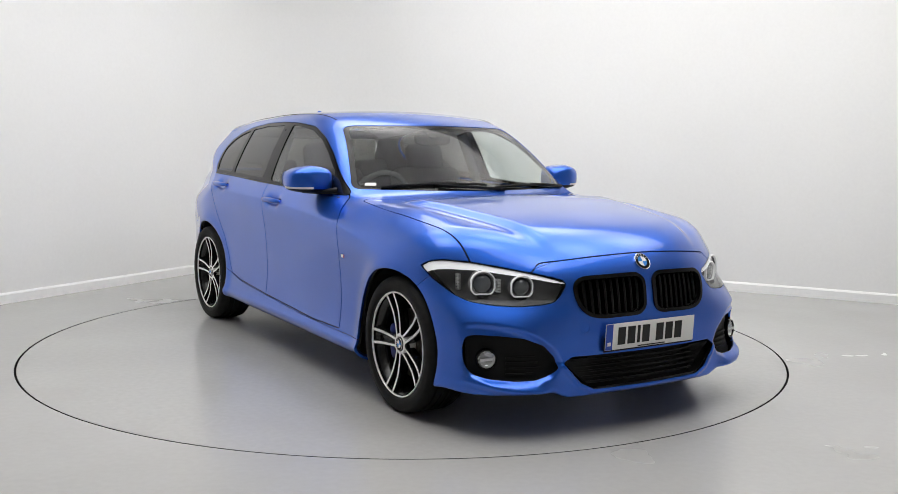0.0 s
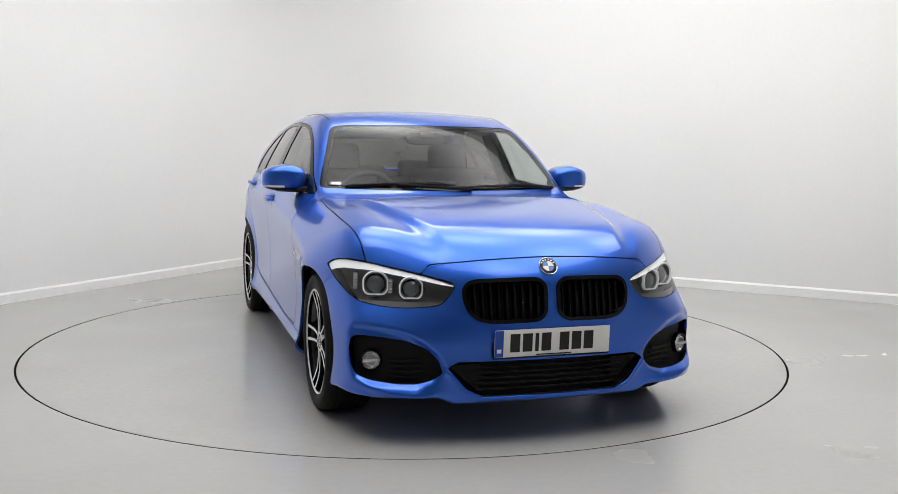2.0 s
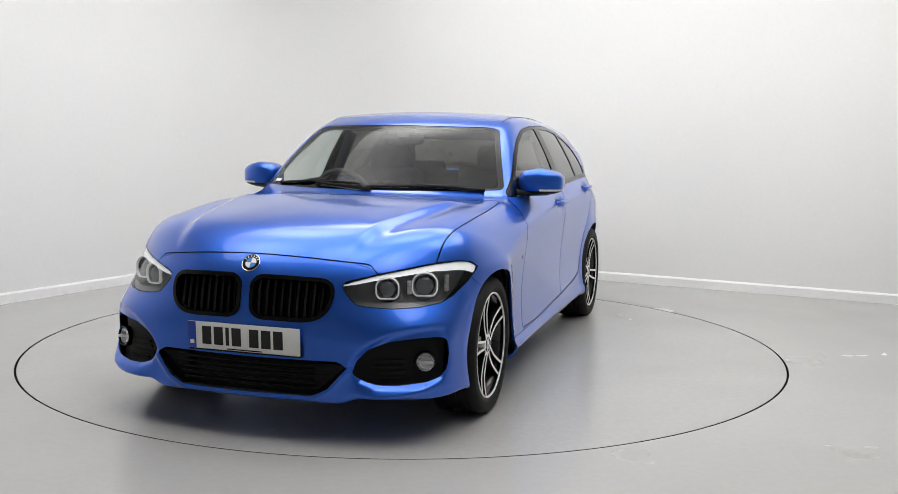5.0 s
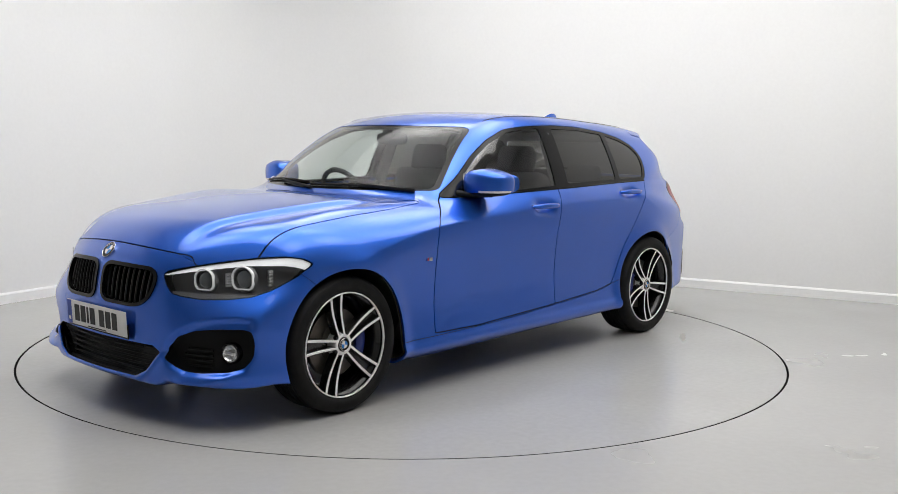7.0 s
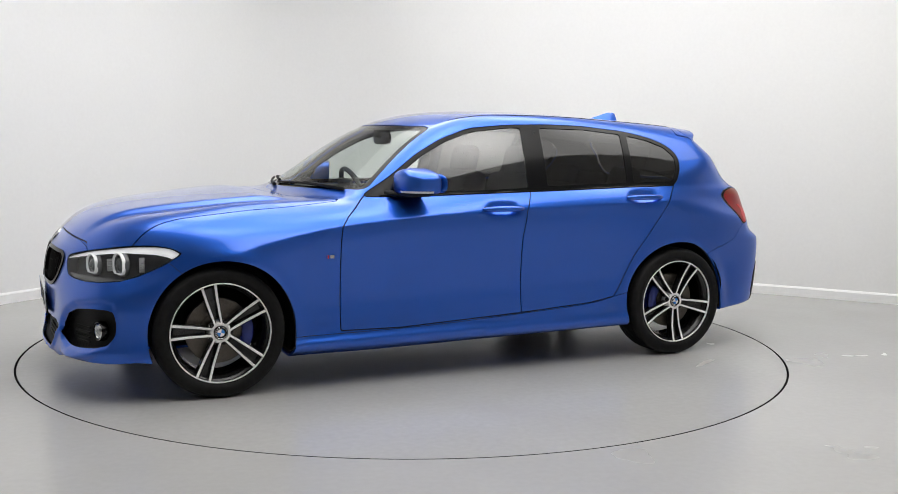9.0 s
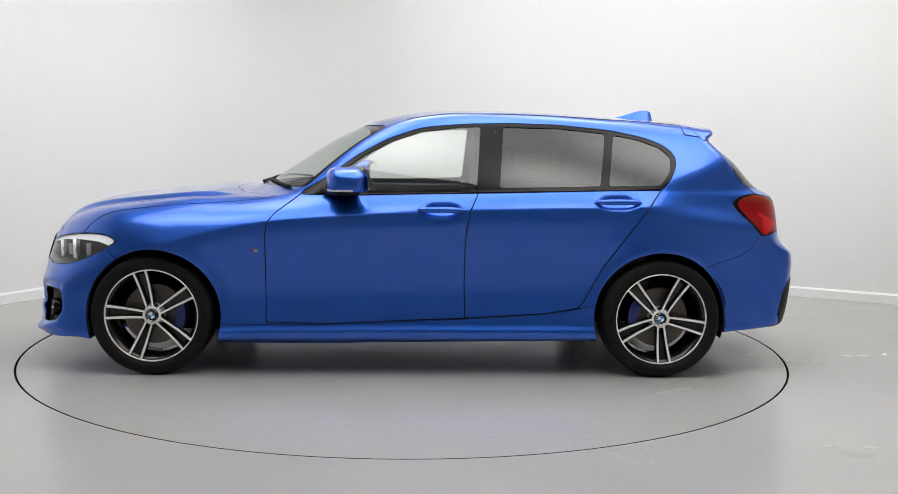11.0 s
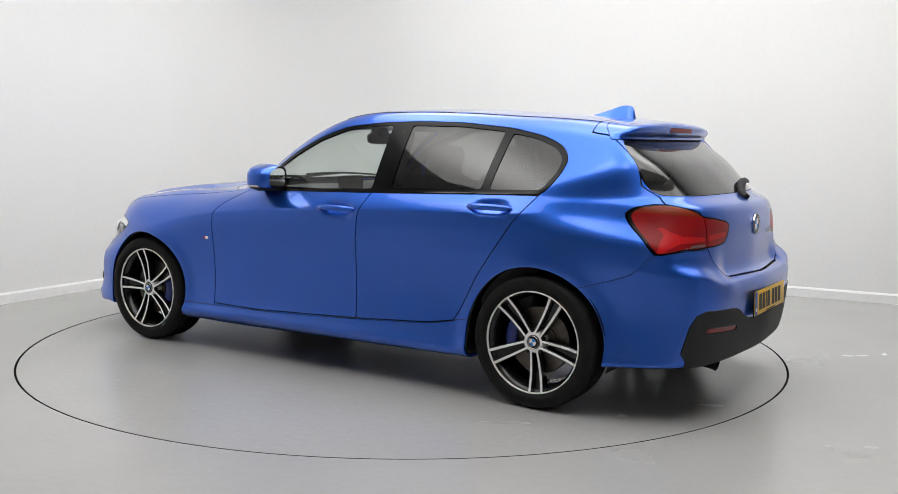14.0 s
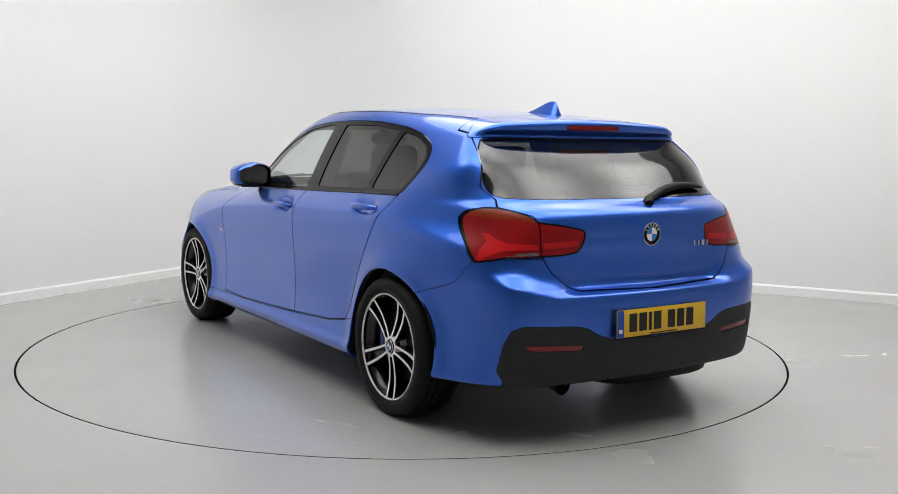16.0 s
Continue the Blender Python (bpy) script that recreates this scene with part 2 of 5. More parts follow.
def curve(points, soft=0.04):
    """A smooth curve through (place, value) points, as a function of arrays."""
    xs, ys = np.array(sorted(points), float).T
    step = (xs[-1] - xs[0]) / 1600
    pad = max(4 * soft, 0.05)
    fine = np.arange(xs[0] - pad, xs[-1] + pad, step)
    slope = np.gradient(ys, xs)
    sec = np.diff(ys) / np.diff(xs)
    for i in range(1, len(xs) - 1):
        if sec[i - 1] * sec[i] <= 0:
            slope[i] = 0
        else:
            slope[i] = 2 * sec[i - 1] * sec[i] / (sec[i - 1] + sec[i])
    slope[0], slope[-1] = sec[0], sec[-1]
    i = np.clip(np.searchsorted(xs, fine) - 1, 0, len(xs) - 2)
    h = xs[i + 1] - xs[i]
    s = np.clip((fine - xs[i]) / h, 0, 1)
    val = (ys[i] * (2 * s**3 - 3 * s**2 + 1) + h * slope[i] * (s**3 - 2 * s**2 + s) + ys[i + 1] * (3 * s**2 - 2 * s**3)
           + h * slope[i + 1] * (s**3 - s**2))
    val = np.where(fine < xs[0], ys[0] + slope[0] * (fine - xs[0]), np.where(fine > xs[-1], ys[-1] + slope[-1] * (fine - xs[-1]), val))
    n = int(3 * soft / step)
    if n > 1:
        g = np.exp(-0.5 * (np.arange(-n, n + 1) * step / soft) ** 2)
        ext = np.concatenate([val[0] + (np.arange(-n, 0)) * (val[1] - val[0]), val, val[-1] + np.arange(1, n + 1) * (val[-1] - val[-2])])
        val = np.convolve(ext, g / g.sum(), "valid")
    return lambda q: np.interp(q, fine, val)


def smax(a, b, k):
    h = np.maximum(k - np.abs(a - b), 0) / k
    return np.maximum(a, b) + h * h * k * 0.25


def step01(v, a, b):
    s = np.clip((v - a) / (b - a), 0, 1)
    return s * s * (3 - 2 * s)


# ================= the room =================
CORNER = Vector((-1.104, 4.361, 0))
DIR_L = Vector((-1.181, -1.951, 0)).normalized()
DIR_R = Vector((2.163, -1.2246, 0)).normalized()
ROOM_H = 4.0
RADIUS = 2.233
WATER_MARKS = [(-1.37, 1.155, 0.095, 0.022, 29), (-2.03, 0.33, 0.05, 0.028, 15), (-1.75, 0.75, 0.03, 0.02, 60)]


def room():
    cove = 1.0
    pts = []
    A, B = CORNER + DIR_L * cove, CORNER + DIR_R * cove
    for i in range(17):
        s = i / 16
        pts.append(A * (1 - s) ** 2 + CORNER * 2 * s * (1 - s) + B * s * s)
    far_l, far_r = CORNER + DIR_L * 13.5, CORNER + DIR_R * 11.5
    back = far_r + DIR_L * 13.5
    centre = Vector((0, -2, 0))

    def wall(name, line, label, mat=WALL):
        bm = bmesh.new()
        out = []
        for i, p in enumerate(line):
            d = (line[min(i + 1, len(line) - 1)] - line[max(i - 1, 0)]).normalized()
            n = Vector((-d.y, d.x, 0))
            if n.dot(p - centre) < 0:
                n = -n
            out.append(p + n * 0.15)
        ring = [[bm.verts.new((q.x, q.y, z)) for q in side] for side in (line, out) for z in (-0.2, ROOM_H + 0.1)]
        lo, hi, olo, ohi = ring
        for i in range(len(line) - 1):
            bm.faces.new((lo[i], lo[i + 1], hi[i + 1], hi[i]))
            bm.faces.new((olo[i], ohi[i], ohi[i + 1], olo[i + 1]))
            bm.faces.new((hi[i], hi[i + 1], ohi[i + 1], ohi[i]))
        bmesh.ops.recalc_face_normals(bm, faces=bm.faces[:])
        for f in bm.faces:
            f.smooth = True
        return tagged(part(name, bm, mat, None), label, "wall", kind="structure")

    def skirting(name, line):
        bm = bmesh.new()
        prof = [(0.0, 0.0), (0.020, 0.0), (0.020, 0.066), (0.010, 0.079), (0.0, 0.080)]
        rows = []
        for i, p in enumerate(line):
            d = (line[min(i + 1, len(line) - 1)] - line[max(i - 1, 0)]).normalized()
            n = Vector((-d.y, d.x, 0))
            if n.dot(p - centre) > 0:
                n = -n
            rows.append([bm.verts.new(p + n * (a + 0.001) + Vector((0, 0, z))) for a, z in prof])
        for p, q in zip(rows, rows[1:]):
            for k in range(len(prof) - 1):
                bm.faces.new((p[k], p[k + 1], q[k + 1], q[k]))
        bmesh.ops.recalc_face_normals(bm, faces=bm.faces[:])
        return tagged(part(name, bm, SKIRTING, None), "white painted skirting board along the studio wall", "skirting", kind="structure")

    line_back = [far_l] + pts + [far_r]
    wall("wall_north", line_back, "smooth white studio wall with a rounded corner")
    wall("wall_east", [far_r, back], "plain white studio wall")
    # out of view; closes the room and tempers the light on the paint
    wall("wall_south", [back, far_l], "unseen grey studio wall, its tone set to temper reflections", FILL_WALL)
    skirting("baseboard", line_back)
    # floor with a round opening for the turntable
    bm = bmesh.new()
    n = 180
    inner = [bm.verts.new(((RADIUS + 0.012) * math.cos(2 * math.pi * i / n), (RADIUS + 0.012) * math.sin(2 * math.pi * i / n), 0)) for i in range(n)]
    low = [bm.verts.new((v.co.x, v.co.y, -0.15)) for v in inner]
    # floor side of the gap blackened, standing in for shade
    gap_shade_ring = bmesh.new()
    lathe(gap_shade_ring, [(RADIUS + 0.0112, -0.0012), (RADIUS + 0.0112, -0.09)], 180)
    tagged(part("trim", gap_shade_ring, PIT, None), "black ring painting the shade in the floor opening", "gap", kind="structure")
    outer = [bm.verts.new((v.co.x * 8, v.co.y * 8, 0)) for v in inner]
    mid = [bm.verts.new((v.co.x * 2.2, v.co.y * 2.2, 0)) for v in inner]
    for i in range(n):
        j = (i + 1) % n
        bm.faces.new((inner[i], mid[i], mid[j], inner[j]))
        bm.faces.new((mid[i], outer[i], outer[j], mid[j]))
        bm.faces.new((low[i], inner[i], inner[j], low[j]))
    tagged(part("floor", bm, FLOOR, None), "grey painted concrete studio floor with faint stains", "floor", kind="structure")
    bm = bmesh.new()
    bmesh.ops.create_circle(bm, cap_ends=True, segments=64, radius=RADIUS + 0.3, matrix=pose(0, 0, -0.16))
    # black ring low in the gap, painted as the darkness below
    bm2 = bmesh.new()
    lathe(bm2, [(RADIUS - 0.001, -0.035), (RADIUS + 0.0125, -0.035)], 180)
    tagged(part("trim", bm2, PIT, None), "black ring painting the shade down in the turntable gap", "gap", kind="structure")
    tagged(part("pit_floor", bm, PIT, None), "dark pit below the turntable", "floor", kind="structure")
    bm = bmesh.new()
    hull = [CORNER + DIR_L * -0.3 + DIR_R * -0.3, far_l + DIR_R * -0.3 + DIR_L * 0.3, back + DIR_L * 0.3 + DIR_R * 0.3, far_r + DIR_L * -0.3 + DIR_R * 0.3]
    a = [bm.verts.new((p.x, p.y, ROOM_H)) for p in hull]
    b = [bm.verts.new((p.x, p.y, ROOM_H + 0.2)) for p in hull]
    bm.faces.new(a), bm.faces.new(b[::-1])
    for i in range(4):
        bm.faces.new((a[i], a[(i + 1) % 4], b[(i + 1) % 4], b[i]))
    bmesh.ops.recalc_face_normals(bm, faces=bm.faces[:])
    tagged(part("ceiling", bm, CEILING, None), "plain white studio ceiling", "ceiling", kind="structure")


def ceiling_light(m, length=2.0, width=2.0):
    lamp = new("ceiling_light")
    bm = bmesh.new()
    for s in (-1, 1):
        box(bm, (-length / 2, s * (width / 2 + 0.005) - 0.005, -0.07), (length / 2, s * (width / 2 + 0.005) + 0.005, 0.0), 0.001)
        box(bm, (s * (length / 2 + 0.005) - 0.005, -width / 2 - 0.01, -0.07), (s * (length / 2 + 0.005) + 0.005, width / 2 + 0.01, 0.0), 0.001)
    part("frame", bm, LAMP_FRAME, lamp)
    bm = bmesh.new()
    box(bm, (-length / 2 - 0.008, -width / 2 - 0.008, -0.085), (length / 2 + 0.008, width / 2 + 0.008, -0.0705))
    part("diffuser", bm, GLOW, lamp, "glowing white diffuser panel")
    lamp.matrix_basis = m
    return tagged(lamp, "long white ceiling light panel with glowing diffuser", "ceiling light", "studio ceiling lights")


def turntable():
    bm = bmesh.new()
    lathe(bm, [(0.0, -0.1), (RADIUS, -0.1), (RADIUS, -0.002), (RADIUS - 0.002, 0.0), (1.5, 0.0), (0.75, 0.0), (0.0, 0.0)], 180)
    bmesh.ops.recalc_face_normals(bm, faces=bm.faces[:])
    ob = part("turntable", bm, DECK, None)
    # deck's rim painted black so the gap reads as shaded
    bm = bmesh.new()
    lathe(bm, [(RADIUS + 0.0012, -0.0012), (RADIUS + 0.0012, -0.09)], 180)
    part("edge_band", soft_bm(bm), PIT, ob, "black band painting the gap's shade on the deck side")
    rnd = random.Random(4)
    for cx, cy, ln, wd, turn in WATER_MARKS:
        b = bmesh.new()
        ph = [rnd.uniform(0, 6.28) for _ in range(4)]
        ring = []
        for i in range(40):
            a = 2 * math.pi * i / 40
            k = 1 + 0.22 * math.sin(2 * a + ph[0]) + 0.16 * math.sin(3 * a + ph[1]) + 0.10 * math.sin(7 * a + ph[2])
            ring.append(b.verts.new((ln * k * math.cos(a), wd * k * math.sin(a), 0.0006)))
        b.faces.new(ring)
        part("water_mark", b, DUST, ob, "faint brownish dried water mark").matrix_basis = pose(cx, cy, 0, 0, 0, turn)
    return tagged(ob, "grey painted round turntable set flush in the floor", "turntable")


# ================= the car's skin =================
# x forward, y to the car's left, z up; wheel centres at x = +-1.345
AXLE, HUB_Z, TYRE_R = 1.345, 0.318, 0.318
HANDLES = ((-0.166, 0.889), (-1.095, 0.939))
TOP = curve([(2.12, 0.66), (2.05, 0.735), (1.98, 0.796), (1.81, 0.862), (1.65, 0.897), (1.41, 0.926), (1.21, 0.945), (1.02, 0.958),
             (0.93, 0.966), (0.86, 0.985), (0.70, 1.087), (0.52, 1.206), (0.35, 1.299), (0.18, 1.364), (0.0, 1.404), (-0.2, 1.423), (-0.45, 1.427),
             (-0.74, 1.421), (-1.05, 1.405), (-1.23, 1.396), (-1.55, 1.372), (-1.75, 1.348), (-2.2, 1.27)], 0.022)
TOP_SHIFT = curve([(2.2, 0.0), (1.1, 0.0), (0.9, 0.45), (0.6, 0.48), (0.2, 0.42), (-0.1, 0.25), (-0.5, 0.05), (-1.2, 0.0), (-2.2, 0.0)], 0.06)
TOP_CROWN = curve([(2.2, 0.115), (1.5, 0.068), (1.0, 0.035), (0.7, 0.045), (0.2, 0.07), (-0.4, 0.085), (-1.2, 0.09), (-1.8, 0.11)], 0.08)
NOSE = curve([(0.10, 2.06), (0.16, 2.085), (0.20, 2.095), (0.30, 2.09), (0.40, 2.085), (0.50, 2.085), (0.60, 2.075), (0.66, 2.062), (0.70, 2.045),
              (0.74, 2.018), (0.78, 1.985), (0.84, 1.93), (0.95, 1.80)], 0.015)
NOSE_LOW = curve([(-0.2, 0.01), (0, 0.0), (0.2, 0.01), (0.41, 0.036), (0.55, 0.071), (0.65, 0.110), (0.72, 0.152), (0.78, 0.208), (0.814, 0.262), (0.84, 0.33), (0.86, 0.415), (0.88, 0.58)], 0.018)
NOSE_PLAN = curve([(-0.2, 0.016), (0, 0.0), (0.2, 0.016), (0.41, 0.072), (0.55, 0.145), (0.69, 0.262), (0.78, 0.375), (0.84, 0.50), (0.90, 0.70)], 0.03)
TAIL = curve([(0.15, -2.10), (0.22, -2.14), (0.35, -2.178), (0.50, -2.193), (0.58, -2.194), (0.63, -2.178), (0.655, -2.118), (0.70, -2.101),
              (0.76, -2.103), (0.866, -2.114), (0.94, -2.101), (0.975, -2.072), (1.0, -2.015), (1.03, -1.982), (1.15, -1.855), (1.265, -1.695), (1.278, -1.685),
              (1.295, -1.715), (1.33, -1.725), (1.40, -1.71)], 0.006)
TAIL_SIDE = curve([(0.15, -2.10), (0.22, -2.14), (0.35, -2.178), (0.50, -2.195), (0.58, -2.200), (0.625, -2.194), (0.645, -2.174), (0.70, -2.128), (0.76, -2.112), (0.80, -2.110),
                   (0.866, -2.112), (0.94, -2.101), (0.975, -2.072), (1.0, -2.015), (1.03, -1.982), (1.15, -1.855), (1.265, -1.695), (1.278, -1.685),
                   (1.295, -1.715), (1.33, -1.725), (1.40, -1.71)], 0.008)
TAIL_HIGH = curve([(-0.2, 0.010), (0, 0.0), (0.2, 0.010), (0.337, 0.024), (0.45, 0.044), (0.55, 0.072), (0.62, 0.118), (0.68, 0.195), (0.725, 0.30), (0.75, 0.39), (0.80, 0.60)], 0.018)
TAIL_LOW = curve([(-0.2, 0.01), (0, 0.0), (0.2, 0.01), (0.4, 0.026), (0.6, 0.064), (0.715, 0.122), (0.78, 0.208), (0.83, 0.33), (0.87, 0.52), (0.9, 0.8)], 0.03)
CREASE_Z = curve([(2.2, 0.56), (1.6, 0.64), (1.29, 0.70), (0.99, 0.774), (0.74, 0.82), (0.2, 0.862), (-0.3, 0.886), (-1.13, 0.910), (-1.5, 0.931), (-1.72, 0.940), (-2.2, 0.945)], 0.08)
BELT_Z = curve([(2.2, 0.86), (1.3, 0.89), (0.8, 0.93), (0.3, 0.957), (-0.5, 0.983), (-1.34, 1.012), (-1.8, 1.03), (-2.2, 1.03)], 0.08)
W_CREASE = curve([(2.2, 0.84), (1.65, 0.872), (1.345, 0.883), (0.8, 0.878), (0.2, 0.870), (-0.5, 0.868), (-1.0, 0.868), (-1.345, 0.866), (-1.6, 0.848), (-1.8, 0.815), (-2.2, 0.72)], 0.08)
W_BELT = curve([(2.2, 0.76), (1.6, 0.78), (1.3, 0.785), (0.8, 0.762), (0.6, 0.758), (0.3, 0.778), (-0.1, 0.80), (-0.5, 0.808), (-1.1, 0.802), (-1.4, 0.803), (-1.7, 0.782), (-2.2, 0.70)], 0.08)
W_CANT = curve([(2.2, 0.52), (0.9, 0.56), (0.3, 0.592), (0.0, 0.615), (-0.4, 0.630), (-1.1, 0.600), (-1.5, 0.562), (-1.75, 0.540), (-2.2, 0.48)], 0.08)
FLANK = curve([(-0.3, -0.12), (0.0, -0.050), (0.05, -0.006), (0.10, 0.010), (0.155, -0.006), (0.28, -0.018), (0.42, -0.023), (0.60, -0.018), (0.80, -0.005), (0.93, 0.003), (1.0, 0.0), (1.06, -0.014)], 0.010)
FLOOR_Z = curve([(2.2, 0.19), (1.9, 0.165), (1.6, 0.175), (1.0, 0.17), (0.66, 0.166), (-0.24, 0.18), (-0.96, 0.195), (-1.6, 0.24), (-1.8, 0.25), (-2.2, 0.265)], 0.04)


SCOOP = [(0.438, 0.330), (0.473, 0.387), (0.535, 0.438), (0.60, 0.474), (0.68, 0.492), (0.76, 0.500), (0.80, 0.490), (0.818, 0.455), (0.822, 0.330), (0.80, 0.262), (0.74, 0.240),
         (0.56, 0.236), (0.485, 0.262)]
CHIN = [(-0.446, 0.328), (-0.40, 0.352), (0.40, 0.352), (0.446, 0.328), (0.368, 0.238), (0.300, 0.206), (-0.300, 0.206), (-0.368, 0.238)]


def bumper_sculpt(x, a, z):
    """How far the front bumper stands proud: scooped fog-lamp fields, blades below them, a lip round the middle intake."""
    out = np.zeros_like(z)
    near = np.flatnonzero((x > 1.5) & (z < 0.56))
    if len(near):
        aa, zz = a[near], z[near]
        out[near] = -0.024 * step01(-poly_sdf(aa, zz, SCOOP), 0.0, 0.030)
        blade = np.interp(aa, [0.42, 0.53, 0.66, 0.80], [0.228, 0.208, 0.214, 0.246])
        out[near] += 0.022 * np.exp(-((np.maximum(zz - blade, (blade - zz) * 2.0) / 0.026) ** 2)) * step01(aa, 0.44, 0.60) * (1 - 0.7 * step01(aa, 0.74, 0.82))
        d = poly_sdf(aa, zz, CHIN)
        out[near] += 0.013 * np.exp(-(((d - 0.010) / 0.011) ** 2)) * step01(0.335 - zz, 0.0, 0.04)
    return out


def half_width(x, z):
    zc, zb = CREASE_Z(x), BELT_Z(x)
    wc, wb, wt = W_CREASE(x), W_BELT(x), W_CANT(x)
    v = np.where(z < zc, (z - 0.17) / (zc - 0.17), 1.0)
    low = wc + FLANK(v)
    s = np.clip((z - zc) / (zb - zc), 0, 1)
    q = 0.38 - 0.56 * step01(-x, 0.9, 1.4)
    mid = wc + (wb - wc) * ((1 - q) * s + q * s * s)
    g = (z - zb) / (1.345 - zb)
    high = wb + (wt - wb) * g + 0.022 * np.clip(g, 0, 1) * (1 - np.clip(g, 0, 1)) * 2 - 0.25 * np.maximum(g - 1, 0) ** 2
    w = np.where(z < zc, low, np.where(z < zb, mid, high))
    for cx in (AXLE, -AXLE):
        r = np.hypot(x - cx, z - HUB_Z)
        w = w + 0.012 * np.exp(-(((r - 0.36) / 0.05) ** 2)) * (z < 0.9)
    # haunches over the wheels
    w = w + 0.020 * np.exp(-(((x + 1.40) / 0.34) ** 2) - ((z - 0.69) / 0.12) ** 2) + 0.009 * np.exp(-(((x - 1.32) / 0.34) ** 2) - ((z - 0.66) / 0.12) ** 2)
    for hx, hz in HANDLES:
        w = w - 0.024 * np.exp(-((np.abs(x - hx) / 0.085) ** 4) - ((z - hz + 0.004) / 0.030) ** 2)
    return w


def skin(x, y, z):
    """Distance-like field of the car's outer surface, negative inside."""
    a = np.abs(y)
    sh, cr = TOP_SHIFT(x), TOP_CROWN(x)
    xs = x + sh * a * a
    h = TOP(xs) - cr * a * a
    # bonnet: raised middle between two creases that run from the lamps to the pillars
    ridge = 0.40 + (1.95 - x) * 0.20
    h = h + step01(x, 0.9, 1.1) * (0.017 * step01(ridge - a, -0.034, 0.020) - 0.007 * np.exp(-(((a - ridge - 0.05) / 0.045) ** 2)))
    slope = (TOP(xs + 0.01) - TOP(xs - 0.01)) / 0.02
    top = (z - h) / np.sqrt(1 + slope * slope)
    up = step01(z, 0.42, 0.68)
    sculpt = bumper_sculpt(x, a, z)
    fs = (NOSE_PLAN(a + 0.01) - NOSE_PLAN(a - 0.01)) / 0.02
    fz = (NOSE(z + 0.01) - NOSE(z - 0.01)) / 0.02
    front = (x - NOSE(z) - sculpt + NOSE_PLAN(a) * up + NOSE_LOW(a) * (1 - up)) / np.sqrt(1 + fs * fs + fz * fz)
    mixz = step01(z, 0.76, 0.98)
    out = step01(a, 0.36, 0.52)
    tail = TAIL(z) * (1 - out) + TAIL_SIDE(z - 0.045 * step01(a, 0.50, 0.72) * np.exp(-(((z - 0.66) / 0.09) ** 2))) * out
    plan = TAIL_LOW(a) * (1 - mixz) + TAIL_HIGH(a) * mixz
    plan = plan * (1 - 0.45 * step01(z, 1.0, 1.27))
    ps = ((TAIL_HIGH(a + 0.01) - TAIL_HIGH(a - 0.01)) / 0.02)
    rz = np.clip((TAIL(z + 0.005) - TAIL(z - 0.005)) / 0.01, -1.5, 1.5)
    rear = (tail + plan - x) / np.sqrt(1 + ps * ps * 0.6 + rz * rz)
    side = (a - half_width(x, z)) / (1 + 0.12 * step01(z, 0.9, 1.0))
    k = 0.07 + 0.07 * step01(x, 0.7, 1.1)
    f = smax(side, top, k)
    f = smax(f, front, 0.05)
    f = smax(f, rear, 0.03)
    return smax(f, FLOOR_Z(x) + 0.028 * step01(a, 0.40, 0.50) * step01(x, 1.55, 1.75) - z, 0.014 + 0.011 * (x < 1.5))


def gradient(V, e=0.003):
    x, y, z = V.T
    g = np.stack([skin(x + e, y, z) - skin(x - e, y, z), skin(x, y + e, z) - skin(x, y - e, z), skin(x, y, z + e) - skin(x, y, z - e)], 1)
    return g / (2 * e)


def unit(g):
    return g / np.maximum(np.linalg.norm(g, axis=1, keepdims=True), 1e-9)


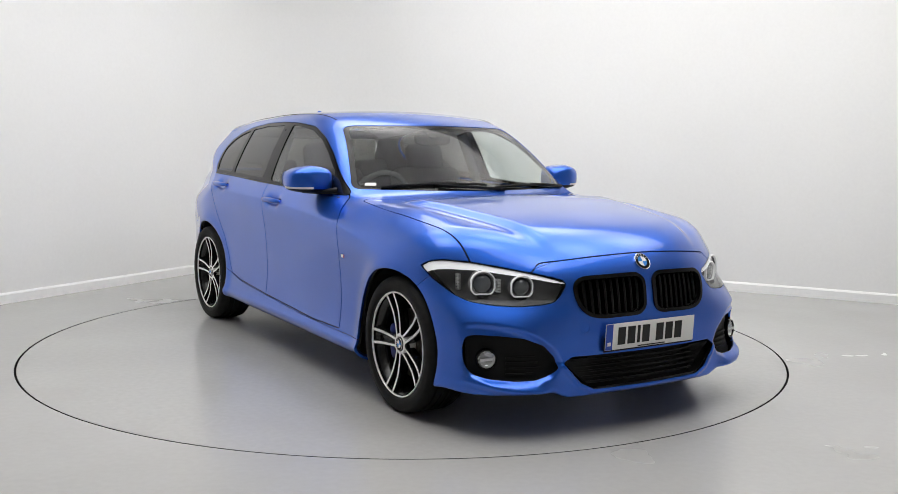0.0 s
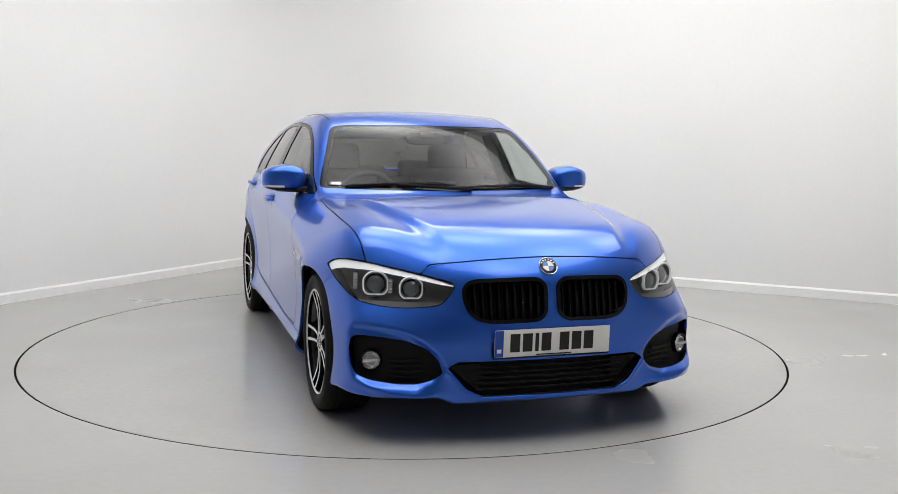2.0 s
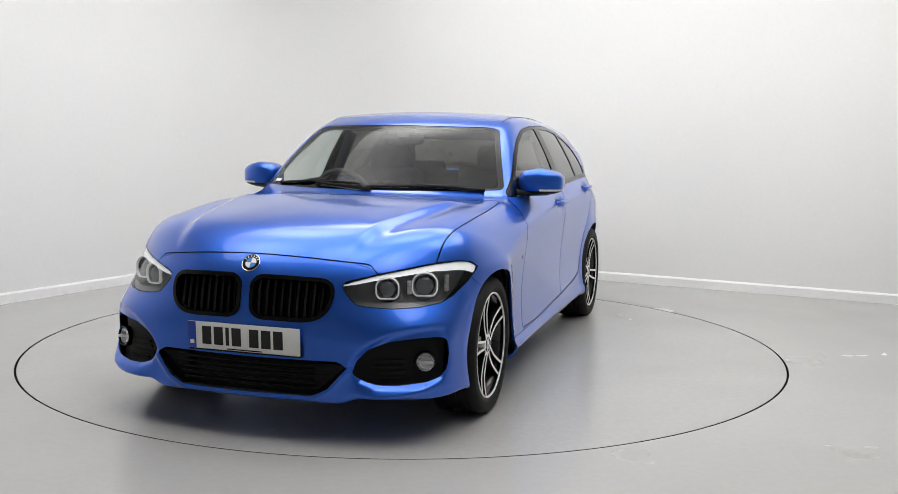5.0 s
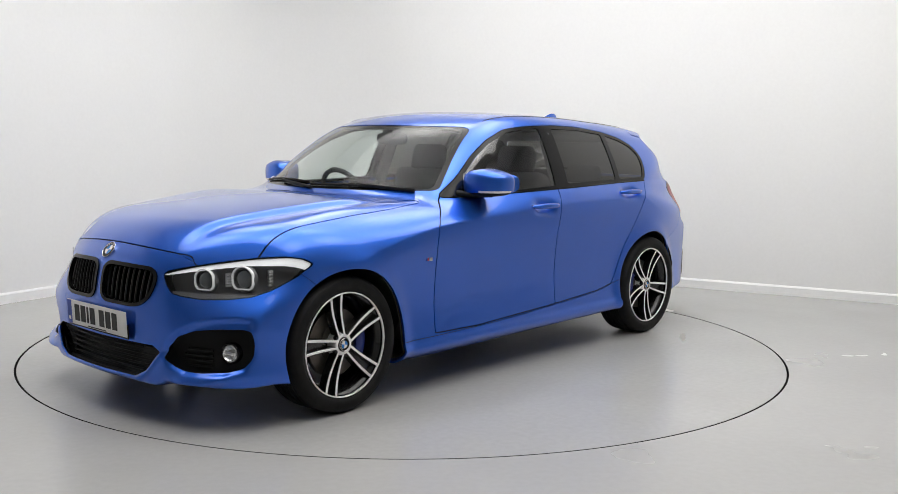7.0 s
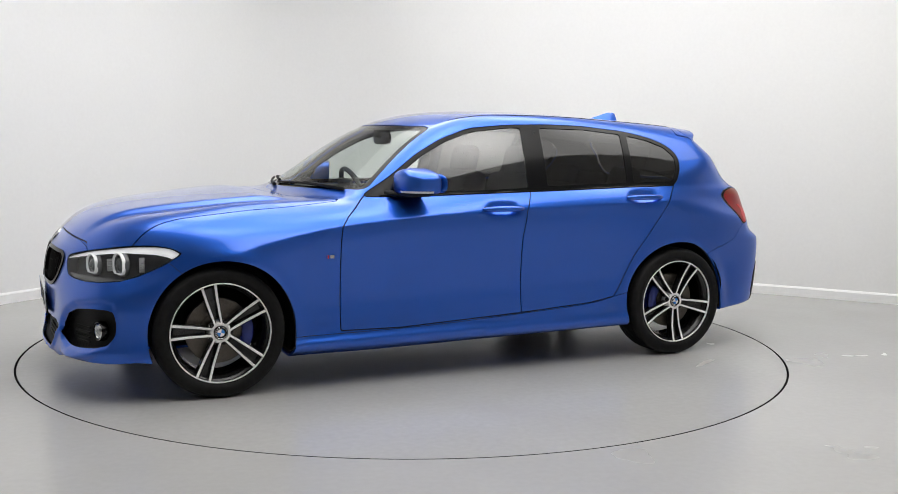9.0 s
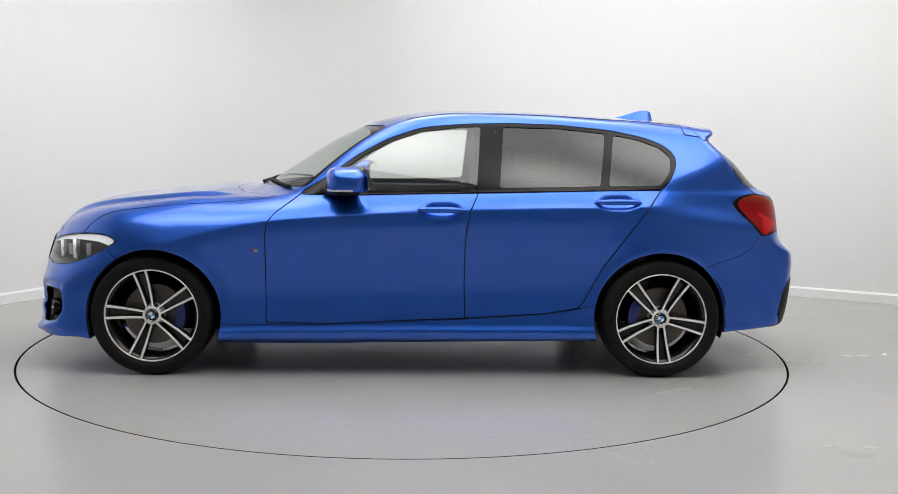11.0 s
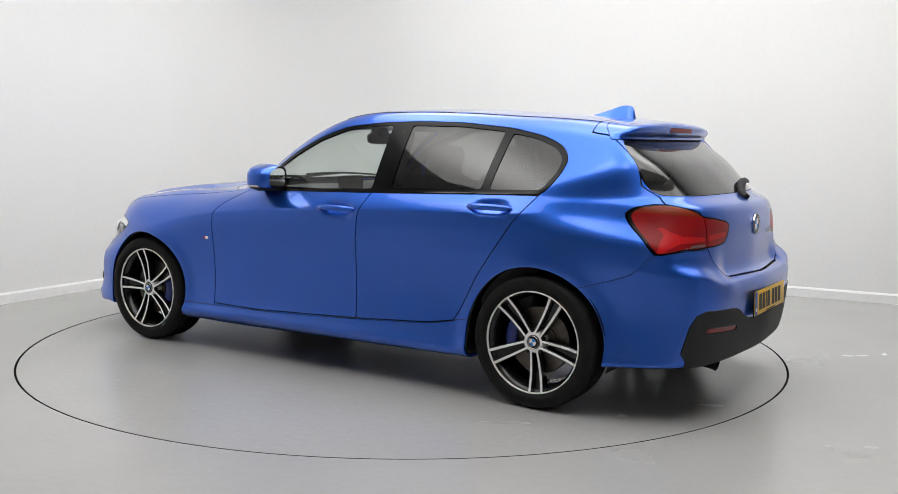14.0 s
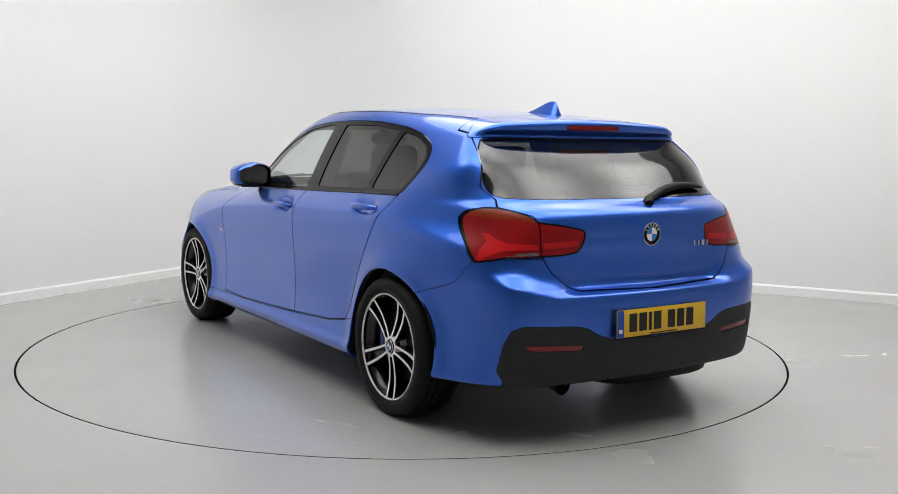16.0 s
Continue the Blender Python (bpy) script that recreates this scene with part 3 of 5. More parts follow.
def build_skin(h=0.012):
    """The skin as triangles: one vertex in each cell that the surface crosses, then drawn onto the surface."""
    xs, ys, zs = (a + h * np.arange(4 * n + 1) for a, n in ((-2.26, round(4.46 / h / 4)), (-0.98, round(1.97 / h / 4)), (0.10, round(1.41 / h / 4))))
    # a coarse pass finds the blocks near the surface; only those are worked out in full
    X, Y, Z = np.meshgrid(xs[::4], ys[::4], zs[::4], indexing="ij")
    coarse = skin(X.ravel(), Y.ravel(), Z.ravel()).reshape(X.shape)
    pick = [np.round(np.arange(len(q)) / 4).astype(int) for q in (xs, ys, zs)]
    f = coarse[np.ix_(*pick)]
    near = np.argwhere(np.abs(f) < 0.075)
    f[tuple(near.T)] = skin(xs[near[:, 0]], ys[near[:, 1]], zs[near[:, 2]])
    neg = f < 0
    c = sum(neg[i:neg.shape[0] - 1 + i, j:neg.shape[1] - 1 + j, k:neg.shape[2] - 1 + k].astype(np.int8) for i in (0, 1) for j in (0, 1) for k in (0, 1))
    cells = np.argwhere((c > 0) & (c < 8))
    idx = np.full(c.shape, -1)
    idx[tuple(cells.T)] = np.arange(len(cells))
    V = np.stack([xs[cells[:, 0]], ys[cells[:, 1]], zs[cells[:, 2]]], 1) + h / 2
    for it in range(6):
        d = skin(*V.T)
        g = gradient(V)
        V = V - g * (np.clip(d, -0.01, 0.01) / np.maximum((g * g).sum(1), 0.2))[:, None]
    quads = []
    for ax in range(3):
        s0 = [slice(None)] * 3
        s1 = [slice(None)] * 3
        s0[ax], s1[ax] = slice(0, -1), slice(1, None)
        a, b = neg[tuple(s0)], neg[tuple(s1)]
        o1, o2 = [(1, 2), (2, 0), (0, 1)][ax]
        for sign, mask in ((1, a & ~b), (-1, ~a & b)):
            e = np.argwhere(mask)
            e = e[(e[:, o1] > 0) & (e[:, o2] > 0)]
            u, w = np.eye(3, dtype=int)[o1], np.eye(3, dtype=int)[o2]
            q = np.stack([idx[tuple((e - d).T)] for d in (0 * u, u, u + w, w)], 1)
            q = q[(q >= 0).all(1)]
            quads.append(q if sign > 0 else q[:, ::-1])
    Q = np.concatenate(quads)
    # split each quad along its shorter diagonal
    d1 = np.linalg.norm(V[Q[:, 0]] - V[Q[:, 2]], axis=1)
    d2 = np.linalg.norm(V[Q[:, 1]] - V[Q[:, 3]], axis=1)
    m = d1 <= d2
    F = np.concatenate([Q[m][:, [0, 1, 2]], Q[m][:, [0, 2, 3]], Q[~m][:, [0, 1, 3]], Q[~m][:, [1, 2, 3]]])
    n = np.cross(V[F[:, 1]] - V[F[:, 0]], V[F[:, 2]] - V[F[:, 0]])
    N = unit(gradient(V, 0.007))
    flip = (n * N[F].mean(1)).sum(1) < 0
    F[flip] = F[flip][:, ::-1]
    return V, F, N


def clip(mesh, f):
    """The piece of a mesh where f < 0, cut cleanly along f = 0."""
    V, F, N = mesh
    if not len(F):
        return mesh
    ins = f < 0
    n = ins[F].sum(1)
    full = F[n == 3]
    out = [full]
    nv, nn, base = [V], [N], len(V)
    for count in (1, 2):
        T = F[n == count]
        if not len(T):
            continue
        lone = ins[T] if count == 1 else ~ins[T]
        r = lone.argmax(1)
        T = np.stack([T[np.arange(len(T)), (r + k) % 3] for k in range(3)], 1)
        new_id = []
        for k in (1, 2):
            a, b = T[:, 0], T[:, k]
            s = (f[a] / (f[a] - f[b]))[:, None]
            nv.append(V[a] + (V[b] - V[a]) * s)
            nn.append(unit(N[a] + (N[b] - N[a]) * s))
            new_id.append(base + np.arange(len(T)))
            base += len(T)
        p, q = new_id
        if count == 1:
            out.append(np.stack([T[:, 0], p, q], 1))
        else:
            out.append(np.stack([p, T[:, 1], T[:, 2]], 1))
            out.append(np.stack([p, T[:, 2], q], 1))
    V, N, F = np.concatenate(nv), np.concatenate(nn), np.concatenate(out)
    # weld and compact
    key = np.round(V / 2e-5).astype(np.int64)
    used = np.unique(F)
    _, first, inv = np.unique(key[used], axis=0, return_index=True, return_inverse=True)
    remap = np.zeros(len(V), int)
    remap[used] = inv.ravel()
    F = remap[F]
    F = F[(F[:, 0] != F[:, 1]) & (F[:, 1] != F[:, 2]) & (F[:, 0] != F[:, 2])]
    return V[used][first], F, N[used][first]


def rim_of(mesh, depth):
    """A flange that folds the open edge of a piece inwards."""
    V, F, N = mesh
    E = np.concatenate([F[:, [0, 1]], F[:, [1, 2]], F[:, [2, 0]]])
    K = np.sort(E, 1)
    _, inv, cnt = np.unique(K, axis=0, return_inverse=True, return_counts=True)
    E = E[cnt[inv.ravel()] == 1]
    if not len(E):
        return np.zeros((0, 3)), np.zeros((0, 3), int), np.zeros((0, 3))
    a, b = V[E[:, 0]], V[E[:, 1]]
    na, nb = N[E[:, 0]], N[E[:, 1]]
    out = unit(np.cross(b - a, (na + nb) / 2))
    P = np.concatenate([a, b, b - nb * depth, a - na * depth])
    k = np.arange(len(E))
    m = len(E)
    FF = np.concatenate([np.stack([k, k + 2 * m, k + m], 1), np.stack([k, k + 3 * m, k + 2 * m], 1)])
    return P, FF, np.concatenate([out] * 4)


def panel(name, mesh, mat, parent, label="", rim=0.012, lift=0.0):
    V, F, N = mesh
    V = V + N * lift
    P, G, M = rim_of((V, F, N), rim) if rim else (np.zeros((0, 3)), np.zeros((0, 3), int), np.zeros((0, 3)))
    me = mesh_of(name, np.concatenate([V, P]), np.concatenate([F, G + len(V)]), np.concatenate([N, M]))
    return part(name, me, mat, parent, label)


def solve_on(axis, sign):
    """A function that gives the skin's outermost coordinate along an axis for the two others."""
    def find(u, v):
        u, v = np.atleast_1d(np.asarray(u, float)), np.atleast_1d(np.asarray(v, float))
        lo, hi = np.zeros_like(u), np.full_like(u, sign * 2.6)
        if axis == 0:
            lo = lo + sign * 0.9
        if axis == 2:
            lo = lo + 0.5
        for _ in range(40):
            mid = (lo + hi) / 2
            c = [u, v]
            c.insert(axis, mid)
            inside = skin(*c) < 0
            lo, hi = np.where(inside, mid, lo), np.where(inside, hi, mid)
        return lo
    return find


front_x, rear_x, side_y, top_z = solve_on(0, 1), solve_on(0, -1), solve_on(1, 1), solve_on(2, 1)

# outlines of openings and panels; side view (x, z), front and rear view (y, z), top view (x, y)
DLO = [(0.60, 0.955), (0.44, 1.052), (0.275, 1.172), (0.12, 1.256), (-0.06, 1.318), (-0.30, 1.340), (-0.55, 1.347), (-0.80, 1.342), (-1.09, 1.316),
       (-1.27, 1.280), (-1.385, 1.235), (-1.435, 1.175), (-1.42, 1.105), (-1.35, 1.004), (-1.0, 0.996), (-0.5, 0.980), (0.0, 0.967), (0.3, 0.957)]
PANE_FRONT = [(0.40, 0.982), (0.395, 1.062), (0.245, 1.165), (0.105, 1.240), (-0.07, 1.299), (-0.27, 1.322), (-0.378, 1.328), (-0.352, 0.996), (0.0, 0.983)]
PANE_REAR = [(-0.475, 1.005), (-0.500, 1.326), (-0.80, 1.322), (-1.055, 1.299), (-1.010, 1.020), (-0.75, 1.012)]
PANE_QUARTER = [(-1.055, 1.020), (-1.100, 1.292), (-1.24, 1.266), (-1.35, 1.226), (-1.405, 1.172), (-1.392, 1.105), (-1.335, 1.028)]
DOOR_F = [(0.565, 0.970), (0.62, 0.925), (0.70, 0.865), (0.742, 0.815), (0.750, 0.74), (0.748, 0.29), (0.41, 0.285), (-0.296, 0.316), (-0.290, 0.50),
          (-0.292, 0.73), (-0.315, 0.88), (-0.372, 1.0), (0.3, 1.0)]
DOOR_R = [(-0.296, 0.316), (-0.74, 0.345), (-0.90, 0.372), (-0.935, 0.42), (-1.03, 0.60), (-1.22, 0.86), (-1.345, 1.018), (-0.9, 1.025), (-0.372, 1.0), (-0.315, 0.88), (-0.292, 0.73), (-0.290, 0.50)]
SCREEN = [(-0.702, 0.990), (-0.682, 1.04), (-0.628, 1.17), (-0.592, 1.25), (-0.560, 1.314), (-0.50, 1.326), (0, 1.333), (0.50, 1.326), (0.560, 1.314), (0.592, 1.25), (0.628, 1.17),
          (0.682, 1.04), (0.702, 0.990), (0.35, 0.986), (-0.35, 0.986)]
REAR_PANE = [(-0.595, 1.245), (-0.575, 1.264), (0.575, 1.264), (0.595, 1.245), (0.628, 1.20), (0.656, 1.085), (0.650, 1.035), (0.625, 1.018), (0.43, 1.014), (-0.43, 1.014), (-0.625, 1.018), (-0.650, 1.035), (-0.656, 1.085), (-0.628, 1.20)]
BONNET = [(1.00, 0.0), (0.99, 0.25), (0.92, 0.48), (0.78, 0.64), (0.71, 0.70), (0.73, 0.722), (0.85, 0.728), (1.1, 0.738), (1.3, 0.740), (1.55, 0.732), (1.75, 0.714), (1.80, 0.705), (2.0, 0.66), (2.15, 0.0)]
HEADLAMP = [(0.400, 0.654), (0.412, 0.672), (0.522, 0.699), (0.634, 0.722), (0.72, 0.737), (0.785, 0.740), (0.818, 0.730), (0.842, 0.704), (0.822, 0.650), (0.790, 0.600), (0.758, 0.577), (0.69, 0.566), (0.60, 0.564), (0.51, 0.572), (0.462, 0.582), (0.430, 0.612)]
KIDNEY = [(0.020, 0.665), (0.055, 0.692), (0.18, 0.690), (0.335, 0.684), (0.374, 0.658), (0.378, 0.605), (0.360, 0.550), (0.318, 0.516), (0.26, 0.506), (0.06, 0.510), (0.022, 0.540)]
LOW_GRILLE = [(-0.446, 0.328), (-0.40, 0.352), (0.40, 0.352), (0.446, 0.328), (0.368, 0.238), (0.300, 0.206), (-0.300, 0.206), (-0.368, 0.238)]
FOG_HOLE = [(0.462, 0.305), (0.472, 0.350), (0.52, 0.402), (0.60, 0.434), (0.70, 0.446), (0.775, 0.447), (0.802, 0.432), (0.808, 0.385), (0.803, 0.312), (0.785, 0.280), (0.74, 0.264), (0.64, 0.255), (0.56, 0.256), (0.50, 0.275)]
TAIL_LAMP = [(0.748, 0.931), (0.739, 0.951), (0.721, 0.970), (0.681, 0.983), (0.642, 0.979), (0.600, 0.963), (0.568, 0.946), (0.551, 0.928), (0.456, 0.916), (0.366, 0.898), (0.343, 0.886), (0.358, 0.831), (0.382, 0.799), (0.460, 0.790), (0.538, 0.788), (0.633, 0.783), (0.693, 0.783), (0.745, 0.769), (0.775, 0.759), (0.781, 0.800), (0.763, 0.875)]
TAILGATE = [(0.0, 0.640), (0.398, 0.647), (0.449, 0.668), (0.506, 0.716), (0.548, 0.79), (0.560, 0.95), (0.657, 0.982), (0.640, 1.01), (0.668, 1.06), (0.60, 1.29), (0.56, 1.40), (0.0, 1.45)]
DIFFUSER = [(0.0, 0.436), (0.20, 0.440), (0.272, 0.447), (0.332, 0.467), (0.377, 0.495), (0.42, 0.508), (0.462, 0.513), (0.665, 0.520), (0.705, 0.502), (0.722, 0.448), (0.736, 0.327), (0.715, 0.285), (0.705, 0.15), (0.0, 0.15)]


def build_car():
    car = new("car")
    tagged(car, "metallic blue five-door hatchback car parked on the turntable", "car")
    rest = build_skin()
    A = lambda m: (m[0][:, 0], np.abs(m[0][:, 1]), m[0][:, 2])

    def take(rest, field, gap):
        f = field(rest)
        return clip(rest, f + gap), clip(rest, gap - f)

    def halves(m):
        return clip(m, -m[0][:, 1]), clip(m, m[0][:, 1])

    view_x = lambda poly, lim, s: lambda m: np.maximum(poly_sdf(A(m)[1], A(m)[2], poly), (lim - m[0][:, 0]) * s)
    side_v = lambda poly, lim=0.45: lambda m: np.maximum(poly_sdf(m[0][:, 0], m[0][:, 2], poly), lim - A(m)[1])
    sym = lambda poly: [(-0.3, poly[0][1])] + list(poly) + [(-0.3, poly[-1][1])]

    # wheel openings
    for cx, r in ((AXLE - 0.012, 0.352), (-AXLE + 0.005, 0.357)):
        def arch(m, cx=cx, r=r):
            x, a, z = A(m)
            e = np.hypot((x - cx), (z - HUB_Z) * np.where(z < HUB_Z, 0.9, 1.0)) - r
            return np.maximum(e, 0.45 - a)
        _, rest = take(rest, arch, 0.0)

    # side glass and its black surround
    dlo, rest = take(rest, side_v(rounded(DLO, 0.05), 0.35), 0.002)
    for poly, mat, name, label in ((rounded(PANE_FRONT, 0.02), SIDE_CLEAR, "front_door_glass", "clear glass"), (rounded(PANE_REAR, 0.015), TINT, "rear_door_glass", "dark tinted privacy glass"),
                                   (rounded(PANE_QUARTER, 0.02), TINT, "quarter_glass", "dark tinted privacy glass")):
        g, dlo = take(dlo, side_v(poly, 0.3), 0.0)
        for h in halves(g):
            panel(name, h, mat, car, label, 0.0, -0.004).visible_shadow = False
    for h in halves(dlo):
        panel("window_surround", h, BLACK_GLOSS, car, "gloss black window surround", 0.012)
    # windscreen and rear screen
    g, rest = take(rest, view_x(rounded(SCREEN, 0.03), -0.4, 1), 0.001)
    inner = np.array(rounded(SCREEN, 0.03)) * [0.962, 1] + [0, 0]
    inner[:, 1] = 1.165 + (inner[:, 1] - 1.165) * 0.945
    pane, band = take(g, view_x(inner, -0.4, 1), 0.0)
    panel("windscreen", pane, CLEAR, car, "clear windscreen glass", 0.0, -0.002).visible_shadow = False
    panel("windscreen_border", band, BLACK_GLOSS, car, "black printed windscreen border", 0.006, -0.002)
    g, rest = take(rest, view_x(rounded(REAR_PANE, 0.03), -1.4, -1), 0.002)
    panel("rear_screen", g, TINT_REAR, car, "dark tinted rear window", 0.0, -0.003).visible_shadow = False

    # lamps
    lamp_front, rest = take(rest, view_x(rounded(HEADLAMP, 0.010), 1.4, 1), 0.0015)
    lamp_rear, rest = take(rest, view_x(rounded(TAIL_LAMP, 0.012), -1.5, -1), 0.0015)
    # openings of the nose
    kid, rest = take(rest, view_x(rounded(KIDNEY, 0.025), 1.5, 1), 0.0)
    low, rest = take(rest, view_x(LOW_GRILLE, 1.5, 1), 0.0)
    fog, rest = take(rest, view_x(rounded(FOG_HOLE, 0.014), 1.4, 1), 0.0)

    # added dark inner shell under all painted panels: shades their gaps, lines the cabin
    V, F, N = rest
    roof_in = clip(rest, np.maximum(1.20 - V[:, 2], np.abs(V[:, 1]) - 0.62))
    part("headliner", mesh_of("headliner", roof_in[0] - roof_in[2] * 0.030, roof_in[1], roof_in[2]), HEADLINER, car, "pale grey headliner")
    part("inner_shell", mesh_of("inner_shell", V - N * 0.024, F, N), CABIN, car, "added dark shell that blackens the panel gaps and lines the cabin")

    # painted panels
    lip = curve([(-0.2, 0.764), (0.0, 0.770), (0.2, 0.764), (0.40, 0.748), (0.49, 0.737), (0.52, 0.705), (0.56, 0.69), (0.80, 0.69)], 0.008)
    bonnet, rest = take(rest, lambda m: np.maximum(poly_sdf(m[0][:, 0], A(m)[1], [(1.00, -0.5)] + BONNET + [(2.15, -0.5)]), lip(A(m)[1]) - m[0][:, 2]), 0.0025)
    panel("bonnet", bonnet, PAINT, car, "", 0.005)
    for poly, name in ((DOOR_F, "front_door"), (DOOR_R, "rear_door")):
        g, rest = take(rest, side_v(poly, 0.4), 0.0028)
        for h in halves(g):
            panel(name, h, PAINT, car, "", 0.005)
    sill_line = curve([(1.2, 0.278), (0.96, 0.276), (0.41, 0.280), (-0.3, 0.311), (-0.74, 0.340), (-0.96, 0.384), (-1.1, 0.42)], 0.03)
    sill, rest = take(rest, lambda m: np.maximum(np.maximum(m[0][:, 2] - sill_line(m[0][:, 0]), np.abs(m[0][:, 0]) - 1.2), 0.6 - A(m)[1]), 0.0015)
    for h in halves(sill):
        panel("side_skirt", h, PAINT, car)
    # spoiler, tailgate, rear bumper with its dark lower part
    spoiler, rest = take(rest, lambda m: np.maximum(np.maximum(m[0][:, 0] + 1.505 + 0.15 * A(m)[1] ** 2 + 0.6 * np.maximum(A(m)[1] - 0.55, 0), 1.268 - m[0][:, 2]), A(m)[1] - 0.645), 0.002)
    brake, spoiler = take(spoiler, lambda m: np.maximum(np.maximum(A(m)[1] - 0.155, np.abs(m[0][:, 2] - 1.316) - 0.011), m[0][:, 0] + 1.70), 0.001)
    sp = panel("roof_spoiler", spoiler, PAINT, car, "", 0.004)
    panel("high_brake_light", brake, RED_LENS, sp, "red high-level brake light")
    gate, rest = take(rest, lambda m: np.maximum(poly_sdf(A(m)[1], m[0][:, 2], sym(TAILGATE)), m[0][:, 0] + 1.5), 0.0025)
    panel("tailgate", gate, PAINT, car, "", 0.005)
    dif, rest = take(rest, lambda m: np.maximum(poly_sdf(A(m)[1], m[0][:, 2], sym(DIFFUSER)), m[0][:, 0] + 1.72), 0.001)
    refl_poly = [(0.402, 0.429), (0.643, 0.442), (0.653, 0.430), (0.643, 0.418), (0.402, 0.407)]
    refl, dif = take(dif, view_x(refl_poly, -1.5, -1), 0.001)
    for h in halves(refl):
        panel("rear_reflector", h, RED_REFLECT, car, "dark red rear reflector")
    panel("rear_diffuser", dif, GREY_PLASTIC, car, "dark grey textured lower rear bumper", 0.03, 0.004)
    bump_line = curve([(-1.5, 0.575), (-1.61, 0.609), (-1.82, 0.681), (-1.885, 0.76), (-2.3, 0.80)], 0.02)
    rb, rest = take(rest, lambda m: np.maximum(np.maximum(m[0][:, 0] + 1.5, m[0][:, 2] - bump_line(m[0][:, 0])), m[0][:, 2] - 0.78), 0.0015)
    panel("rear_bumper", rb, PAINT, car)
    # front bumper and wings
    fb, rest = take(rest, lambda m: np.maximum(1.30 - m[0][:, 0], m[0][:, 2] - 0.70 + np.maximum(1.62 - m[0][:, 0], 0) * 0.9
                                               - np.maximum(m[0][:, 0] - 1.9, 0) * 1.2), 0.0015)
    panel("front_bumper", fb, PAINT, car)
    under, rest = take(rest, lambda m: np.maximum(m[0][:, 2] - FLOOR_Z(m[0][:, 0]) - 0.012, A(m)[1] - 0.80), 0.0)
    panel("underbody", under, BLACK_PLASTIC, car, "black underbody tray")
    wings, rest = take(rest, lambda m: np.maximum(0.60 - m[0][:, 0], m[0][:, 2] - 1.0), 0.0)
    for h in halves(wings):
        panel("front_wing", h, PAINT, car)
    panel("body_shell", rest, PAINT, car, "blue roof, pillars and rear quarters in one shell", 0.005)
    return car, lamp_front, lamp_rear, kid, low, fog, halves, take, view_x


car, lamp_front, lamp_rear, kid, low, fog, halves, take, view_x = build_car()


